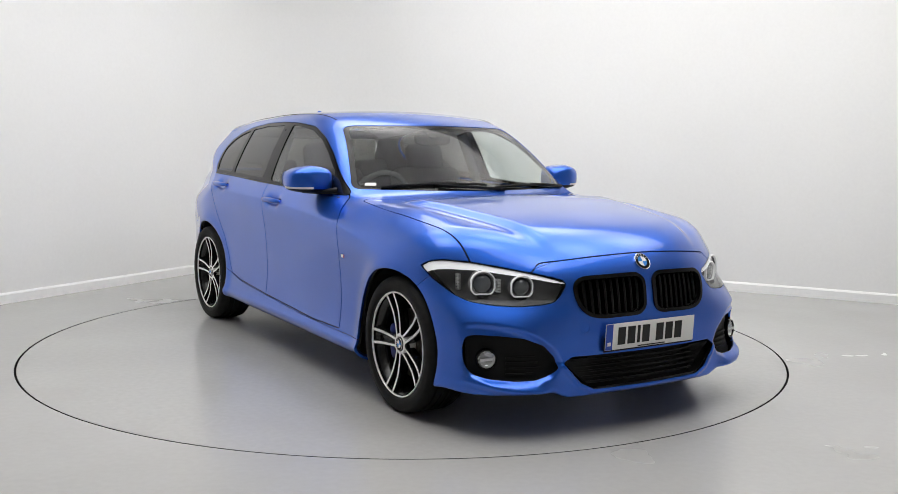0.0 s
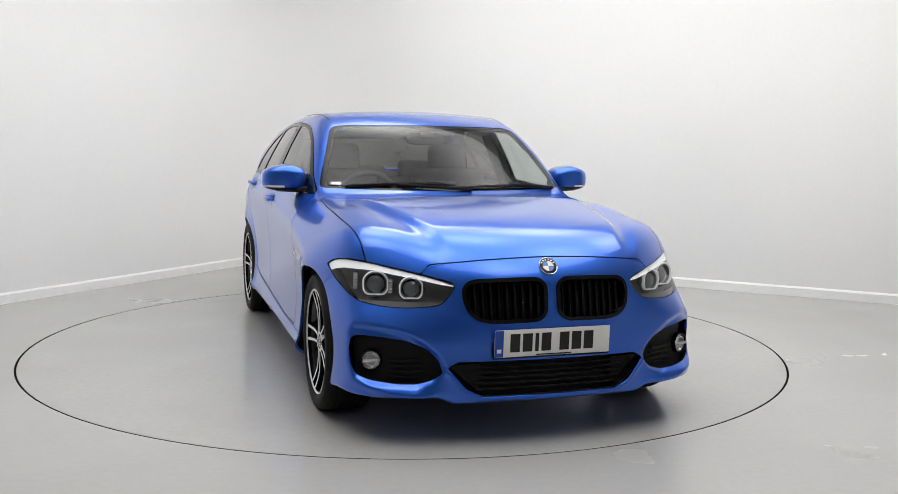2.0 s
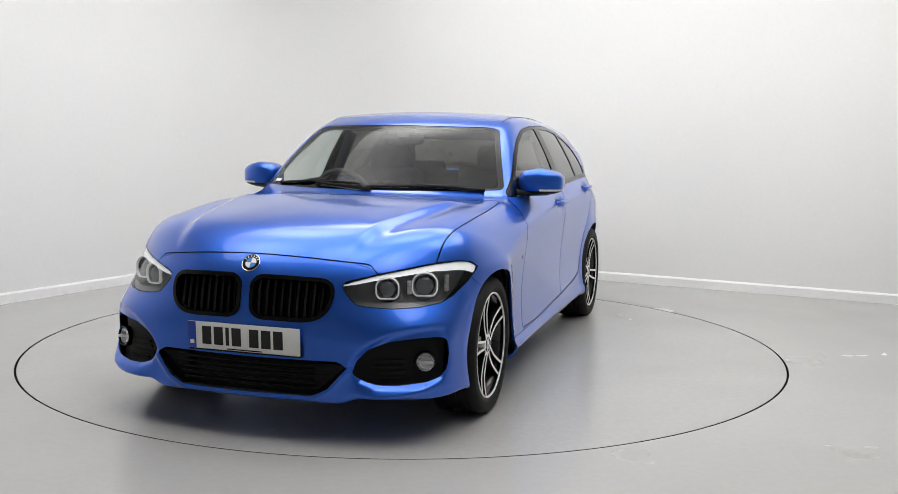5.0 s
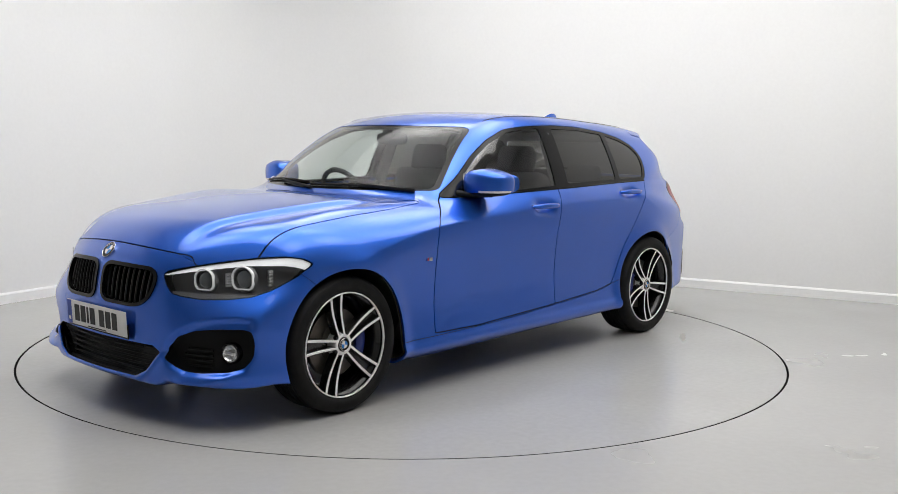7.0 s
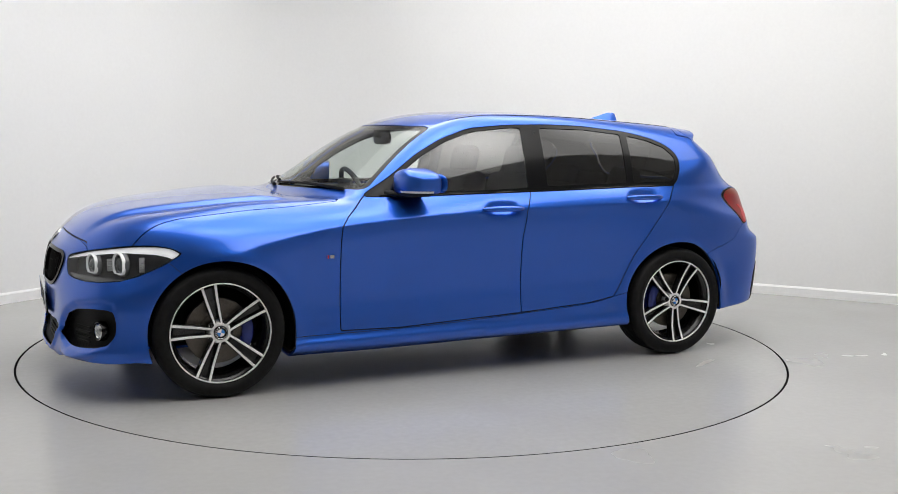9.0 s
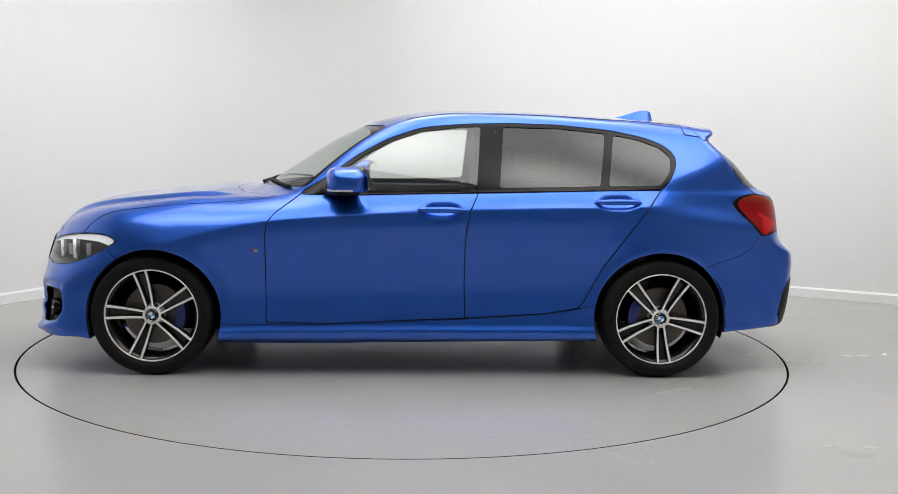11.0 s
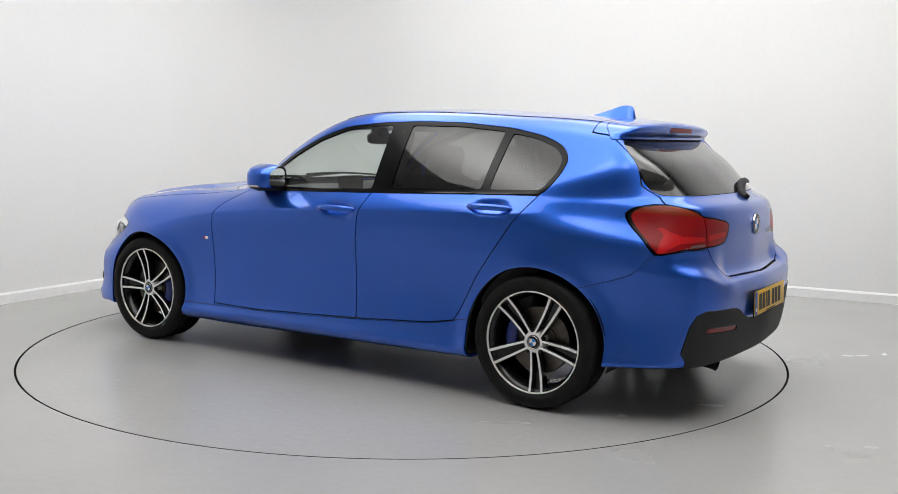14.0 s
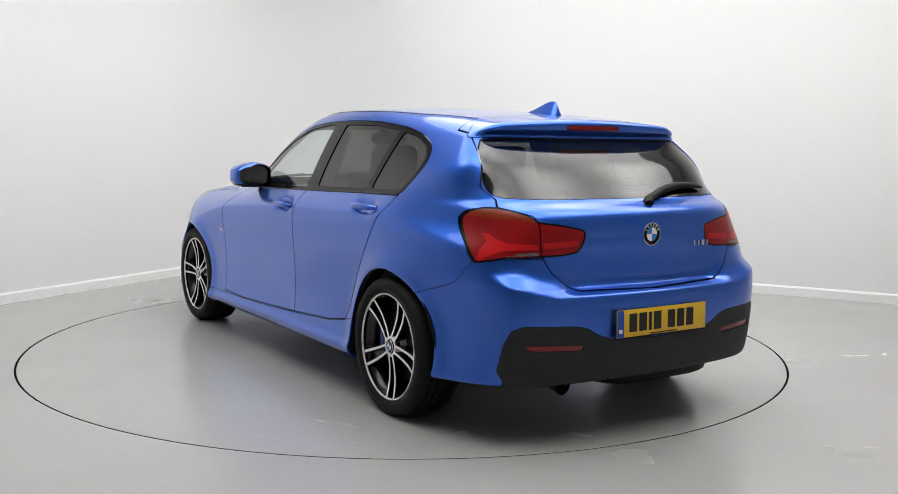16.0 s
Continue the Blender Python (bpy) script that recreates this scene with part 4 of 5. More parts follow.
# ================= wheels =================
def wheel_meshes():
    made = {}
    bm = bmesh.new()
    rows = [(0.238, -0.088), (0.246, -0.104), (0.275, -0.113), (0.300, -0.110), (0.312, -0.098), (0.317, -0.080)]
    for g in (-0.055, -0.018, 0.018, 0.055):
        rows += [(0.318, g - 0.005), (0.311, g - 0.004), (0.311, g + 0.004), (0.318, g + 0.005)]
    rows += [(0.317, 0.080), (0.312, 0.098), (0.303, 0.1085), (0.301, 0.1105), (0.275, 0.113), (0.262, 0.1115), (0.260, 0.1095), (0.246, 0.104), (0.238, 0.088)]
    lathe(bm, rows, 72)
    made["tyre"] = soft_bm(bm, 50)
    bm = bmesh.new()
    lathe(bm, [(0.232, 0.101), (0.236, 0.086), (0.222, 0.076), (0.212, 0.02), (0.205, -0.06), (0.230, -0.09), (0.243, -0.10)], 64)
    made["rim"] = soft_bm(bm, 60)
    bm = bmesh.new()
    lathe(bm, [(0.2435, 0.096), (0.2435, 0.1045), (0.2415, 0.1062), (0.2385, 0.1062), (0.2372, 0.1045), (0.2365, 0.096)], 96)
    made["rim_edge"] = soft_bm(bm, 30)

    def level(r):
        return 0.083 + 0.018 * max(0.0, (r - 0.14) / 0.095) ** 1.5 + 0.004 * max(0.0, (0.09 - r) / 0.05)

    def offset(r):
        s = (r - 0.05) / 0.185
        return 0.0165 + 0.0155 * s

    def rib(bm, sign, w0, w1, drop_top, drop_low):
        rr = [0.040 + (0.2345 - 0.040) * i / 18 for i in range(19)]
        rings = []
        for r in rr:
            s = (r - 0.04) / 0.195
            w = w0 + (w1 - w0) * s
            c, z = sign * offset(r), level(r)
            rings.append([bm.verts.new(v) for v in ((r, c - w, z - drop_low), (r, c - w, z - drop_top - 0.0012), (r, c - w + 0.0014, z - drop_top),
                                                    (r, c + w - 0.0014, z - drop_top), (r, c + w, z - drop_top - 0.0012), (r, c + w, z - drop_low))])
        for p, q in zip(rings, rings[1:]):
            for k in range(6):
                j = (k + 1) % 6
                bm.faces.new((p[k], q[k], q[j], p[j]))
        bm.faces.new(rings[0]), bm.faces.new(rings[-1][::-1])

    bm = bmesh.new()
    for s in (-1, 1):
        rib(bm, s, 0.0080, 0.0098, 0.0012, 0.045)
    b = bmesh.new()
    pts = [(0.07, 0.010), (0.235, 0.030)]
    top = [b.verts.new(v) for v in ((0.07, -0.012, 0.052), (0.235, -0.032, 0.072), (0.235, 0.032, 0.072), (0.07, 0.012, 0.052))]
    low = [b.verts.new((v.co.x, v.co.y, v.co.z - 0.02)) for v in top]
    b.faces.new(top), b.faces.new(low[::-1])
    for i in range(4):
        b.faces.new((top[i], top[(i + 1) % 4], low[(i + 1) % 4], low[i]))
    add(bm, b)
    bmesh.ops.recalc_face_normals(bm, faces=bm.faces[:])
    made["spoke"] = soft_bm(bm, 35)
    bm = bmesh.new()
    for s in (-1, 1):
        rib(bm, s, 0.0052, 0.0064, -0.0006, 0.004)
    bmesh.ops.recalc_face_normals(bm, faces=bm.faces[:])
    made["spoke_face"] = soft_bm(bm, 35)
    bm = bmesh.new()
    lathe(bm, [(0.0, 0.079), (0.034, 0.079), (0.036, 0.0875), (0.046, 0.0875), (0.050, 0.083), (0.056, 0.06), (0.06, 0.0)], 40)
    made["hub"] = soft_bm(bm, 40)
    bm = bmesh.new()
    lathe(bm, [(0.0, 0.0905), (0.031, 0.0895), (0.0335, 0.087), (0.0335, 0.078)], 40)
    made["hub_cap"] = soft_bm(bm, 40)
    bm = bmesh.new()
    lathe(bm, [(0.0, 0.0), (0.0075, 0.0), (0.0085, -0.003), (0.0085, -0.02)], 6)
    made["wheel_bolt"] = bm
    bm = bmesh.new()
    lathe(bm, [(0.06, 0.034), (0.09, 0.034), (0.092, 0.028), (0.158, 0.028), (0.16, 0.026), (0.16, 0.004), (0.158, 0.002), (0.06, 0.002)], 64)
    made["brake_disc"] = soft_bm(bm, 30)
    bm = bmesh.new()
    b = bmesh.new()
    rings = []
    for i in range(13):
        a = radians(-32 + 64 * i / 12)
        ends = 0.006 if i in (0, 12) else 0.0
        rings.append([b.verts.new((r * math.cos(a), r * math.sin(a), z)) for r, z in ((0.112 + ends, 0.03), (0.112 + ends, 0.050 - ends), (0.125, 0.058 - ends), (0.150, 0.058 - ends), (0.166 - ends, 0.05 - ends), (0.168 - ends, -0.03))])
    for p, q in zip(rings, rings[1:]):
        for k in range(5):
            b.faces.new((p[k], q[k], q[k + 1], p[k + 1]))
    b.faces.new(rings[0]), b.faces.new(rings[-1][::-1])
    bmesh.ops.recalc_face_normals(b, faces=b.faces[:])
    add(bm, b)
    made["brake_caliper"] = soft_bm(bm, 40)
    return made


def to_mesh(name, bm, mat):
    me = bpy.data.meshes.new(name)
    bm.to_mesh(me)
    bm.free()
    me.materials.append(mat)
    return me


def roundel_meshes(r):
    """Round badge: dark ring, chrome lip and four quarters, in its own plane with z outwards."""
    out = []
    bm = bmesh.new()
    lathe(bm, [(r, -0.004), (r, 0.002), (r * 0.97, 0.003), (r * 0.93, 0.002), (r * 0.93, 0.0)], 48)
    out.append(("badge_lip", soft_bm(bm), CHROME))
    bm = bmesh.new()
    lathe(bm, [(r * 0.93, 0.001), (r * 0.62, 0.0018), (r * 0.60, 0.001)], 48)
    out.append(("badge_ring", soft_bm(bm), BLACK_GLOSS))
    for k in range(4):
        bm = bmesh.new()
        c = bm.verts.new((0, 0, 0.0015))
        arc = [bm.verts.new((r * 0.6 * math.cos(radians(90 * k + a)), r * 0.6 * math.sin(radians(90 * k + a)), 0.0015)) for a in range(0, 91, 10)]
        for a, b in zip(arc, arc[1:]):
            bm.faces.new((c, a, b))
        out.append(("badge_quarter", bm, BADGE_WHITE if k % 2 == 0 else BADGE_BLUE))
    bm = bmesh.new()
    for a in range(-60, 61, 24):
        ang = radians(90 + a)
        box(bm, (-r * 0.055, -r * 0.10, 0.0), (r * 0.055, r * 0.10, 0.001), 0, Matrix.Rotation(ang - math.pi / 2, 4, "Z") @ Matrix.Translation((0, r * 0.77, 0.0015)))
    out.append(("badge_mark", bm, SATIN))
    return [(n, to_mesh(n, b, m)) for n, b, m in out]


WHEEL = {}
for key, bm in wheel_meshes().items():
    WHEEL[key] = to_mesh(key, bm, {"tyre": RUBBER, "rim": ALLOY_BLACK, "rim_edge": MACHINED, "spoke": ALLOY_BLACK, "spoke_face": MACHINED, "hub": MACHINED,
                                   "hub_cap": BLACK_GLOSS, "wheel_bolt": ALLOY_BLACK, "brake_disc": DISC, "brake_caliper": CALIPER}[key])
CAP_BADGE = roundel_meshes(0.030)


def wheel(front, left, turn):
    s = 1 if left else -1
    m = Matrix(((-s, 0, 0, AXLE if front else -AXLE), (0, 0, s, s * (0.757 if front else 0.760)), (0, 1, 0, HUB_Z), (0, 0, 0, 1)))
    rim = part("wheel", WHEEL["rim"], None, car, "black alloy wheel with machined double spokes")
    rim.matrix_basis = m
    part("tyre", WHEEL["tyre"], None, rim, "worn black low-profile tyre")
    part("rim_edge", WHEEL["rim_edge"], None, rim, "bright machined rim edge")
    part("hub", WHEEL["hub"], None, rim)
    cap = part("hub_cap", WHEEL["hub_cap"], None, rim, "round badge cap")
    for n, me in CAP_BADGE:
        o = part(n, me, None, rim)
        o.matrix_basis = pose(0, 0, 0.0905, 0, 0, 45 + turn)
    for k in range(5):
        for n in ("spoke", "spoke_face"):
            part(n, WHEEL[n], None, rim).matrix_basis = pose(0, 0, 0, 0, 0, turn + 72 * k)
        a = radians(turn + 36 + 72 * k)
        part("wheel_bolt", WHEEL["wheel_bolt"], None, rim).matrix_basis = pose(0.054 * math.cos(a), 0.054 * math.sin(a), 0.088)
    part("brake_disc", WHEEL["brake_disc"], None, rim, "brownish brake disc")
    # callipers sit behind the front axle and ahead of the rear axle
    rearward = 0 if left else 180
    part("brake_caliper", WHEEL["brake_caliper"], None, rim, "blue brake caliper").matrix_basis = pose(0, 0, 0, 0, 0, (rearward if front else rearward + 180) - (6 if left else -6))


def wheel_liners():
    for cx, r in ((AXLE - 0.012, 0.362), (-AXLE + 0.005, 0.367)):
        for s in (1, -1):
            bm = bmesh.new()
            rows = []
            for i in range(25):
                a = radians(-18 + 216 * i / 24)
                x, z = cx + r * math.cos(a), HUB_Z + r * math.sin(a)
                rows.append([bm.verts.new((x, s * 0.48, z)), bm.verts.new((x, s * (0.842 - 0.05 * float(step01(np.array(0.42 - z), 0.0, 0.14))), z))])
            for p, q in zip(rows, rows[1:]):
                bm.faces.new((p[0], q[0], q[1], p[1]))
            c = bm.verts.new((cx, s * 0.48, HUB_Z))
            for p, q in zip(rows, rows[1:]):
                bm.faces.new((c, p[0], q[0]))
            for f in bm.faces:
                f.smooth = False
            part("wheel_liner", bm, BLACK_PLASTIC, car, "black plastic wheel arch liner")


# ================= nose, tail and lamps =================
def region_back(name, mesh, depth, mat, label=""):
    """The bottom and the side walls of a recess below a piece of the skin."""
    V, F, N = mesh
    P, G, M = rim_of(mesh, depth)
    B = V - N * depth
    me = mesh_of(name, np.concatenate([B, P]), np.concatenate([F, G + len(B)]), np.concatenate([N, -M]))
    return part(name, me, mat, car, label)


def nose():
    K = rounded(KIDNEY, 0.025)
    for h, s in zip(halves(kid), (1, -1)):
        f = poly_sdf(np.abs(h[0][:, 1]), h[0][:, 2], K)
        g = region_back("kidney_grille", h, 0.05, BLACK_PLASTIC, "black kidney-shaped grille with upright slats")
        ring = clip(h, -0.016 - f)
        part("grille_frame", panel("grille_frame", ring, BLACK_GLOSS, None, "", 0.02, 0.007).data, None, g, "gloss black frame")
        bpy.data.objects.remove([o for o in bpy.data.objects if o.name.startswith("grille_frame") and o.parent is None][0])
        ys = np.arange(0.055, 0.35, 0.0335)
        for y in ys:
            zz = np.linspace(0.50, 0.70, 81)
            ins = poly_sdf(np.full(81, y), zz, K) < -0.012
            if ins.sum() < 8:
                continue
            zz = np.linspace(zz[ins].min(), zz[ins].max(), 9)
            xx = front_x(np.full(9, y), zz)
            bm = bmesh.new()
            rings = []
            for x, z in zip(xx, zz):
                rings.append([bm.verts.new((x - d, s * (y + w), z)) for d, w in ((0.040, -0.0075), (0.014, -0.0065), (0.009, -0.002), (0.009, 0.002), (0.014, 0.0065), (0.040, 0.0075))])
            for p, q in zip(rings, rings[1:]):
                for k in range(5):
                    bm.faces.new((p[k], p[k + 1], q[k + 1], q[k]))
            bmesh.ops.recalc_face_normals(bm, faces=bm.faces[:])
            part("grille_slat", soft_bm(bm, 30), BLACK_GLOSS, g)
    # lower intake
    g = region_back("lower_grille", low, 0.06, BLACK_PLASTIC, "black lower air intake")
    for z in (0.228, 0.252, 0.276, 0.300, 0.322):
        half = 0.30 + (z - 0.208) / 0.127 * 0.10
        yy = np.linspace(-half, half, 25)
        xx = front_x(yy, np.full(25, z)) - 0.036
        bm = bmesh.new()
        tube(bm, [(x, y, z) for x, y in zip(xx, yy)], 0.0055, 6)
        part("grille_slat", soft_bm(bm, 60), BLACK_PLASTIC, g)
    for s in (1, -1):
        bm = bmesh.new()
        yy = np.array([0.30, 0.33, 0.36, 0.40, 0.43])
        rows = []
        for y in yy:
            z0 = 0.212 + max(0.0, (y - 0.30)) * 0.9
            x = float(front_x(y, 0.30)[0]) - 0.034
            rows.append([bm.verts.new((x, s * y, z0)), bm.verts.new((x, s * y, 0.333)), bm.verts.new((x - 0.03, s * y, 0.333)), bm.verts.new((x - 0.03, s * y, z0))])
        for p, q in zip(rows, rows[1:]):
            for k in range(4):
                bm.faces.new((p[k], p[(k + 1) % 4], q[(k + 1) % 4], q[k]))
        bmesh.ops.recalc_face_normals(bm, faces=bm.faces[:])
        part("intake_cheek", bm, BLACK_PLASTIC, g)
    # fog lamps in their openings
    for h, s in zip(halves(fog), (1, -1)):
        g = region_back("fog_lamp_recess", h, 0.035, BLACK_PLASTIC, "black recess with a round fog lamp")
        c = Vector((float(front_x(0.730, 0.342)[0]) - 0.012, s * 0.730, 0.342))
        m = Matrix.Translation(c) @ Vector((1, 0.42 * s, 0.05)).to_track_quat("Z", "Y").to_matrix().to_4x4()
        bm = bmesh.new()
        lathe(bm, [(0.046, -0.03), (0.046, 0.0), (0.044, 0.004), (0.039, 0.002), (0.037, -0.006)], 32, m)
        part("fog_bezel", soft_bm(bm, 40), BLACK_GLOSS, g)
        bm = bmesh.new()
        lathe(bm, [(0.037, -0.004), (0.031, -0.014), (0.018, -0.02), (0.0, -0.022)], 32, m)
        part("fog_reflector", soft_bm(bm, 60), REFLECTOR, g, "bright fog lamp reflector")
        bm = bmesh.new()
        box(bm, (c.x - 0.006, c.y - 0.032, c.z - 0.006), (c.x, c.y + 0.032, c.z + 0.006), 0.002)
        part("fog_bar", bm, SATIN, g)
        bm = bmesh.new()
        lathe(bm, [(0.038, 0.0), (0.026, 0.004), (0.0, 0.006)], 32, m)
        part("fog_cover", soft_bm(bm, 60), LENS_CLEAR, g).visible_shadow = False
        for z in (0.255, 0.278, 0.301, 0.324, 0.347):
            yy = np.linspace(0.50 + abs(z - 0.285) * 0.6, 0.655, 8)
            ok = poly_sdf(yy, np.full(8, z), rounded(FOG_HOLE, 0.014)) < -0.012
            yy = yy[ok]
            if len(yy) < 3:
                continue
            xx = front_x(yy, np.full(len(yy), z)) - 0.030
            bm = bmesh.new()
            tube(bm, [(x, s * y, z) for x, y in zip(xx, yy)], 0.005, 6)
            part("grille_slat", soft_bm(bm, 60), BLACK_PLASTIC, g)


def headlamps():
    top_line = curve([(0.40, 0.664), (0.522, 0.699), (0.634, 0.722), (0.72, 0.737), (0.785, 0.740), (0.82, 0.730), (0.85, 0.700)], 0.006)
    thick = curve([(0.40, 0.008), (0.45, 0.018), (0.53, 0.024), (0.62, 0.028), (0.71, 0.033), (0.77, 0.038), (0.85, 0.040)], 0.01)
    for h, s in zip(halves(lamp_front), (1, -1)):
        V, F, N = h
        lampb = region_back("headlight", h, 0.055, LAMP_DARK, "dark-bezelled twin projector headlight")
        y, z = np.abs(V[:, 1]), V[:, 2]
        brow = clip(h, np.maximum(top_line(y) - thick(y) - z, z - top_line(y) + 0.004))
        by, bz = np.abs(brow[0][:, 1]), brow[0][:, 2]
        k = np.clip((bz - top_line(by) + thick(by)) / thick(by), 0, 1)
        k = k * (1 - 0.6 * step01(by, 0.77, 0.83))
        lean = brow[0] - brow[2] * (0.003 + 0.008 * k)[:, None]
        part("light_guide", mesh_of("light_guide", lean, brow[1]), BROW, lampb, "white daytime light strip with slight added glow")
        low_b = clip(h, z - 0.592 + (y - 0.6) * 0.02)
        panel("lower_bezel", low_b, LAMP_GREY, lampb, "grey lower bezel", 0.02, -0.014)
        for cy, cz, r in ((0.688, 0.645, 0.056), (0.562, 0.637, 0.051)):
            cx = float(front_x(cy, cz)[0]) - 0.020
            m = Matrix.Translation((cx, s * cy, cz)) @ Vector((1, 0.35 * s, 0.0)).to_track_quat("Z", "Y").to_matrix().to_4x4()
            # orient local y upwards
            zaxis = Vector((1, 0.35 * s, 0)).normalized()
            yaxis = Vector((0, 0, 1))
            xaxis = yaxis.cross(zaxis)
            m = Matrix((xaxis, yaxis, zaxis)).transposed().to_4x4()
            m.translation = (cx, s * cy, cz)
            pts = []
            for i in range(40):
                a = 2 * math.pi * i / 40
                px, py = r * math.cos(a), r * math.sin(a)
                py = max(py, -r * 0.78)
                px = max(min(px, r * 0.93), -r * 0.93)
                pts.append((px, py))
            bm = bmesh.new()
            rings = [[bm.verts.new((px * k, py * k, zz)) for px, py in pts] for k, zz in ((1.04, -0.012), (1.04, 0.002), (1.02, 0.004), (0.95, 0.004), (0.93, 0.0), (0.93, -0.012))]
            for p, q in zip(rings, rings[1:]):
                for i in range(40):
                    bm.faces.new((p[i], p[(i + 1) % 40], q[(i + 1) % 40], q[i]))
            bm.transform(m)
            part("ring_light", soft_bm(bm, 50), RING, lampb, "pale ring light with slight added glow")
            bm = bmesh.new()
            lathe(bm, [(0.0, 0.004), (r * 0.3, 0.0025), (r * 0.55, -0.003), (r * 0.70, -0.011), (r * 0.74, -0.020)], 28, m)
            part("projector_lens", soft_bm(bm, 70), LENS, lampb, "glossy projector lens")
            bm = bmesh.new()
            lathe(bm, [(r * 0.74, -0.018), (r * 0.84, -0.004), (r * 0.98, -0.008), (r * 1.06, -0.016), (r * 1.08, -0.03)], 28, m)
            part("lamp_barrel", soft_bm(bm, 50), LAMP_GREY, lampb)
        # bright ribbed reflectors beside each projector
        for yy, zz, hh in ((0.752, 0.648, 0.036), (0.632, 0.640, 0.030)):
            x = float(front_x(yy, zz)[0]) - 0.030
            bm = bmesh.new()
            for i in range(5):
                z = zz - hh + 2 * hh * (i + 0.5) / 5
                box(bm, (x - 0.025, s * yy - 0.008, z - hh / 5 * 0.92), (x, s * yy + 0.008, z + hh / 5 * 0.92), 0.003)
            part("side_reflector", soft_bm(bm, 40), SATIN, lampb, "bright ribbed side reflector")
        panel("lamp_cover", h, LENS_CLEAR, lampb, "clear headlight cover", 0.0, 0.0).visible_shadow = False


def tail_lamps():
    for h in halves(lamp_rear):
        lampb = region_back("tail_light", h, 0.03, RED_DARK, "red two-piece tail light")
        fld = lambda m, poly: poly_sdf(np.abs(m[0][:, 1]), m[0][:, 2], poly)
        upper = [(0.724, 0.880), (0.710, 0.880), (0.703, 0.863), (0.672, 0.843), (0.562, 0.837), (0.562, 0.819), (0.687, 0.814), (0.741, 0.791), (0.760, 0.769), (0.771, 0.776), (0.750, 0.815), (0.722, 0.850)]
        lower = [(0.538, 0.844), (0.387, 0.851), (0.380, 0.830), (0.538, 0.818)]
        split = [(0.547, 0.945), (0.553, 0.945), (0.553, 0.775), (0.547, 0.775)]
        clear = [(0.562, 0.807), (0.655, 0.802), (0.688, 0.789), (0.562, 0.794)]
        amber = lambda m: np.maximum(0.936 + 0.12 * (np.abs(m[0][:, 1]) - 0.65) - m[0][:, 2], 0.556 - np.abs(m[0][:, 1]))
        edge, h = take(h, lambda m: -0.006 - fld(m, rounded(TAIL_LAMP, 0.012)), 0.0)
        panel("lamp_edge", edge, BLACK_GLOSS, lampb, "dark lamp edge", 0.004)
        gap, h = take(h, lambda m: fld(m, split), 0.0)
        for poly in (upper, lower):
            g, h = take(h, lambda m: fld(m, poly), 0.0)
            panel("light_guide", g, RED_BRIGHT, lampb, "bright red light guide", 0.006, 0.001)
        g, h = take(h, lambda m: fld(m, clear), 0.0)
        panel("reversing_lens", g, LAMP_GREY, lampb, "smoky reversing light", 0.004)
        g, h = take(h, amber, 0.0)
        panel("upper_lens", g, RED_AMBER, lampb, "brownish amber upper lens", 0.006)
        panel("red_lens", h, RED_LENS, lampb, "glossy red lens", 0.012)


def roundel(at, normal, r, label):
    q = Vector(normal).normalized()
    up = Vector((0, 0, 1))
    x = up.cross(q).normalized()
    y = q.cross(x)
    m = Matrix((x, y, q)).transposed().to_4x4()
    m.translation = Vector(at) + q * 0.004
    base = None
    for n, me in roundel_meshes(r):
        if base is None:
            base = part("round_badge", me, None, car, label)
            base.matrix_basis = m
        else:
            part(n, me, None, base)


def number_plate(m, face, label):
    """A plate 0.52 x 0.111 in its own x-y plane, z outwards; its characters are plain bars."""
    bm = bmesh.new()
    box(bm, (-0.26, -0.0575, -0.004), (0.26, 0.0575, 0.0), 0.003)
    p = part("number_plate", soft_bm(bm), face, car, label)
    p.matrix_basis = m
    bm = bmesh.new()
    box(bm, (-0.2595, -0.056, 0.0004), (-0.222, 0.056, 0.0012))
    part("plate_band", bm, PLATE_BLUE, p, "blue band")
    for dy in (-0.030,):
        bm = bmesh.new()
        box(bm, (-0.250, dy - 0.008, 0.0014), (-0.231, dy + 0.008, 0.0020))
        part("plate_mark", bm, WHITE_INK, p)
    x = -0.192
    for w in (0.043, 0.043, 0.016, 0.043, None, 0.043, 0.043, 0.043):
        if w is None:
            x += 0.026
            continue
        bm = bmesh.new()
        box(bm, (x, -0.037, 0.0004), (x + w, 0.040, 0.0014))
        part("plate_bar", bm, INK, p)
        x += w + 0.0125
    bm = bmesh.new()
    box(bm, (-0.075, -0.054, 0.0004), (0.085, -0.049, 0.0012))
    part("plate_bar", bm, INK, p)
    bm = bmesh.new()
    box(bm, (-0.262, -0.066, -0.01), (0.262, 0.0, -0.0045), 0.002)
    part("plate_holder", bm, BLACK_PLASTIC, p)


def face_matrix(at, normal):
    q = Vector(normal).normalized()
    x = Vector((0, 0, 1)).cross(q).normalized()
    m = Matrix((x, q.cross(x), q)).transposed().to_4x4()
    m.translation = at
    return m


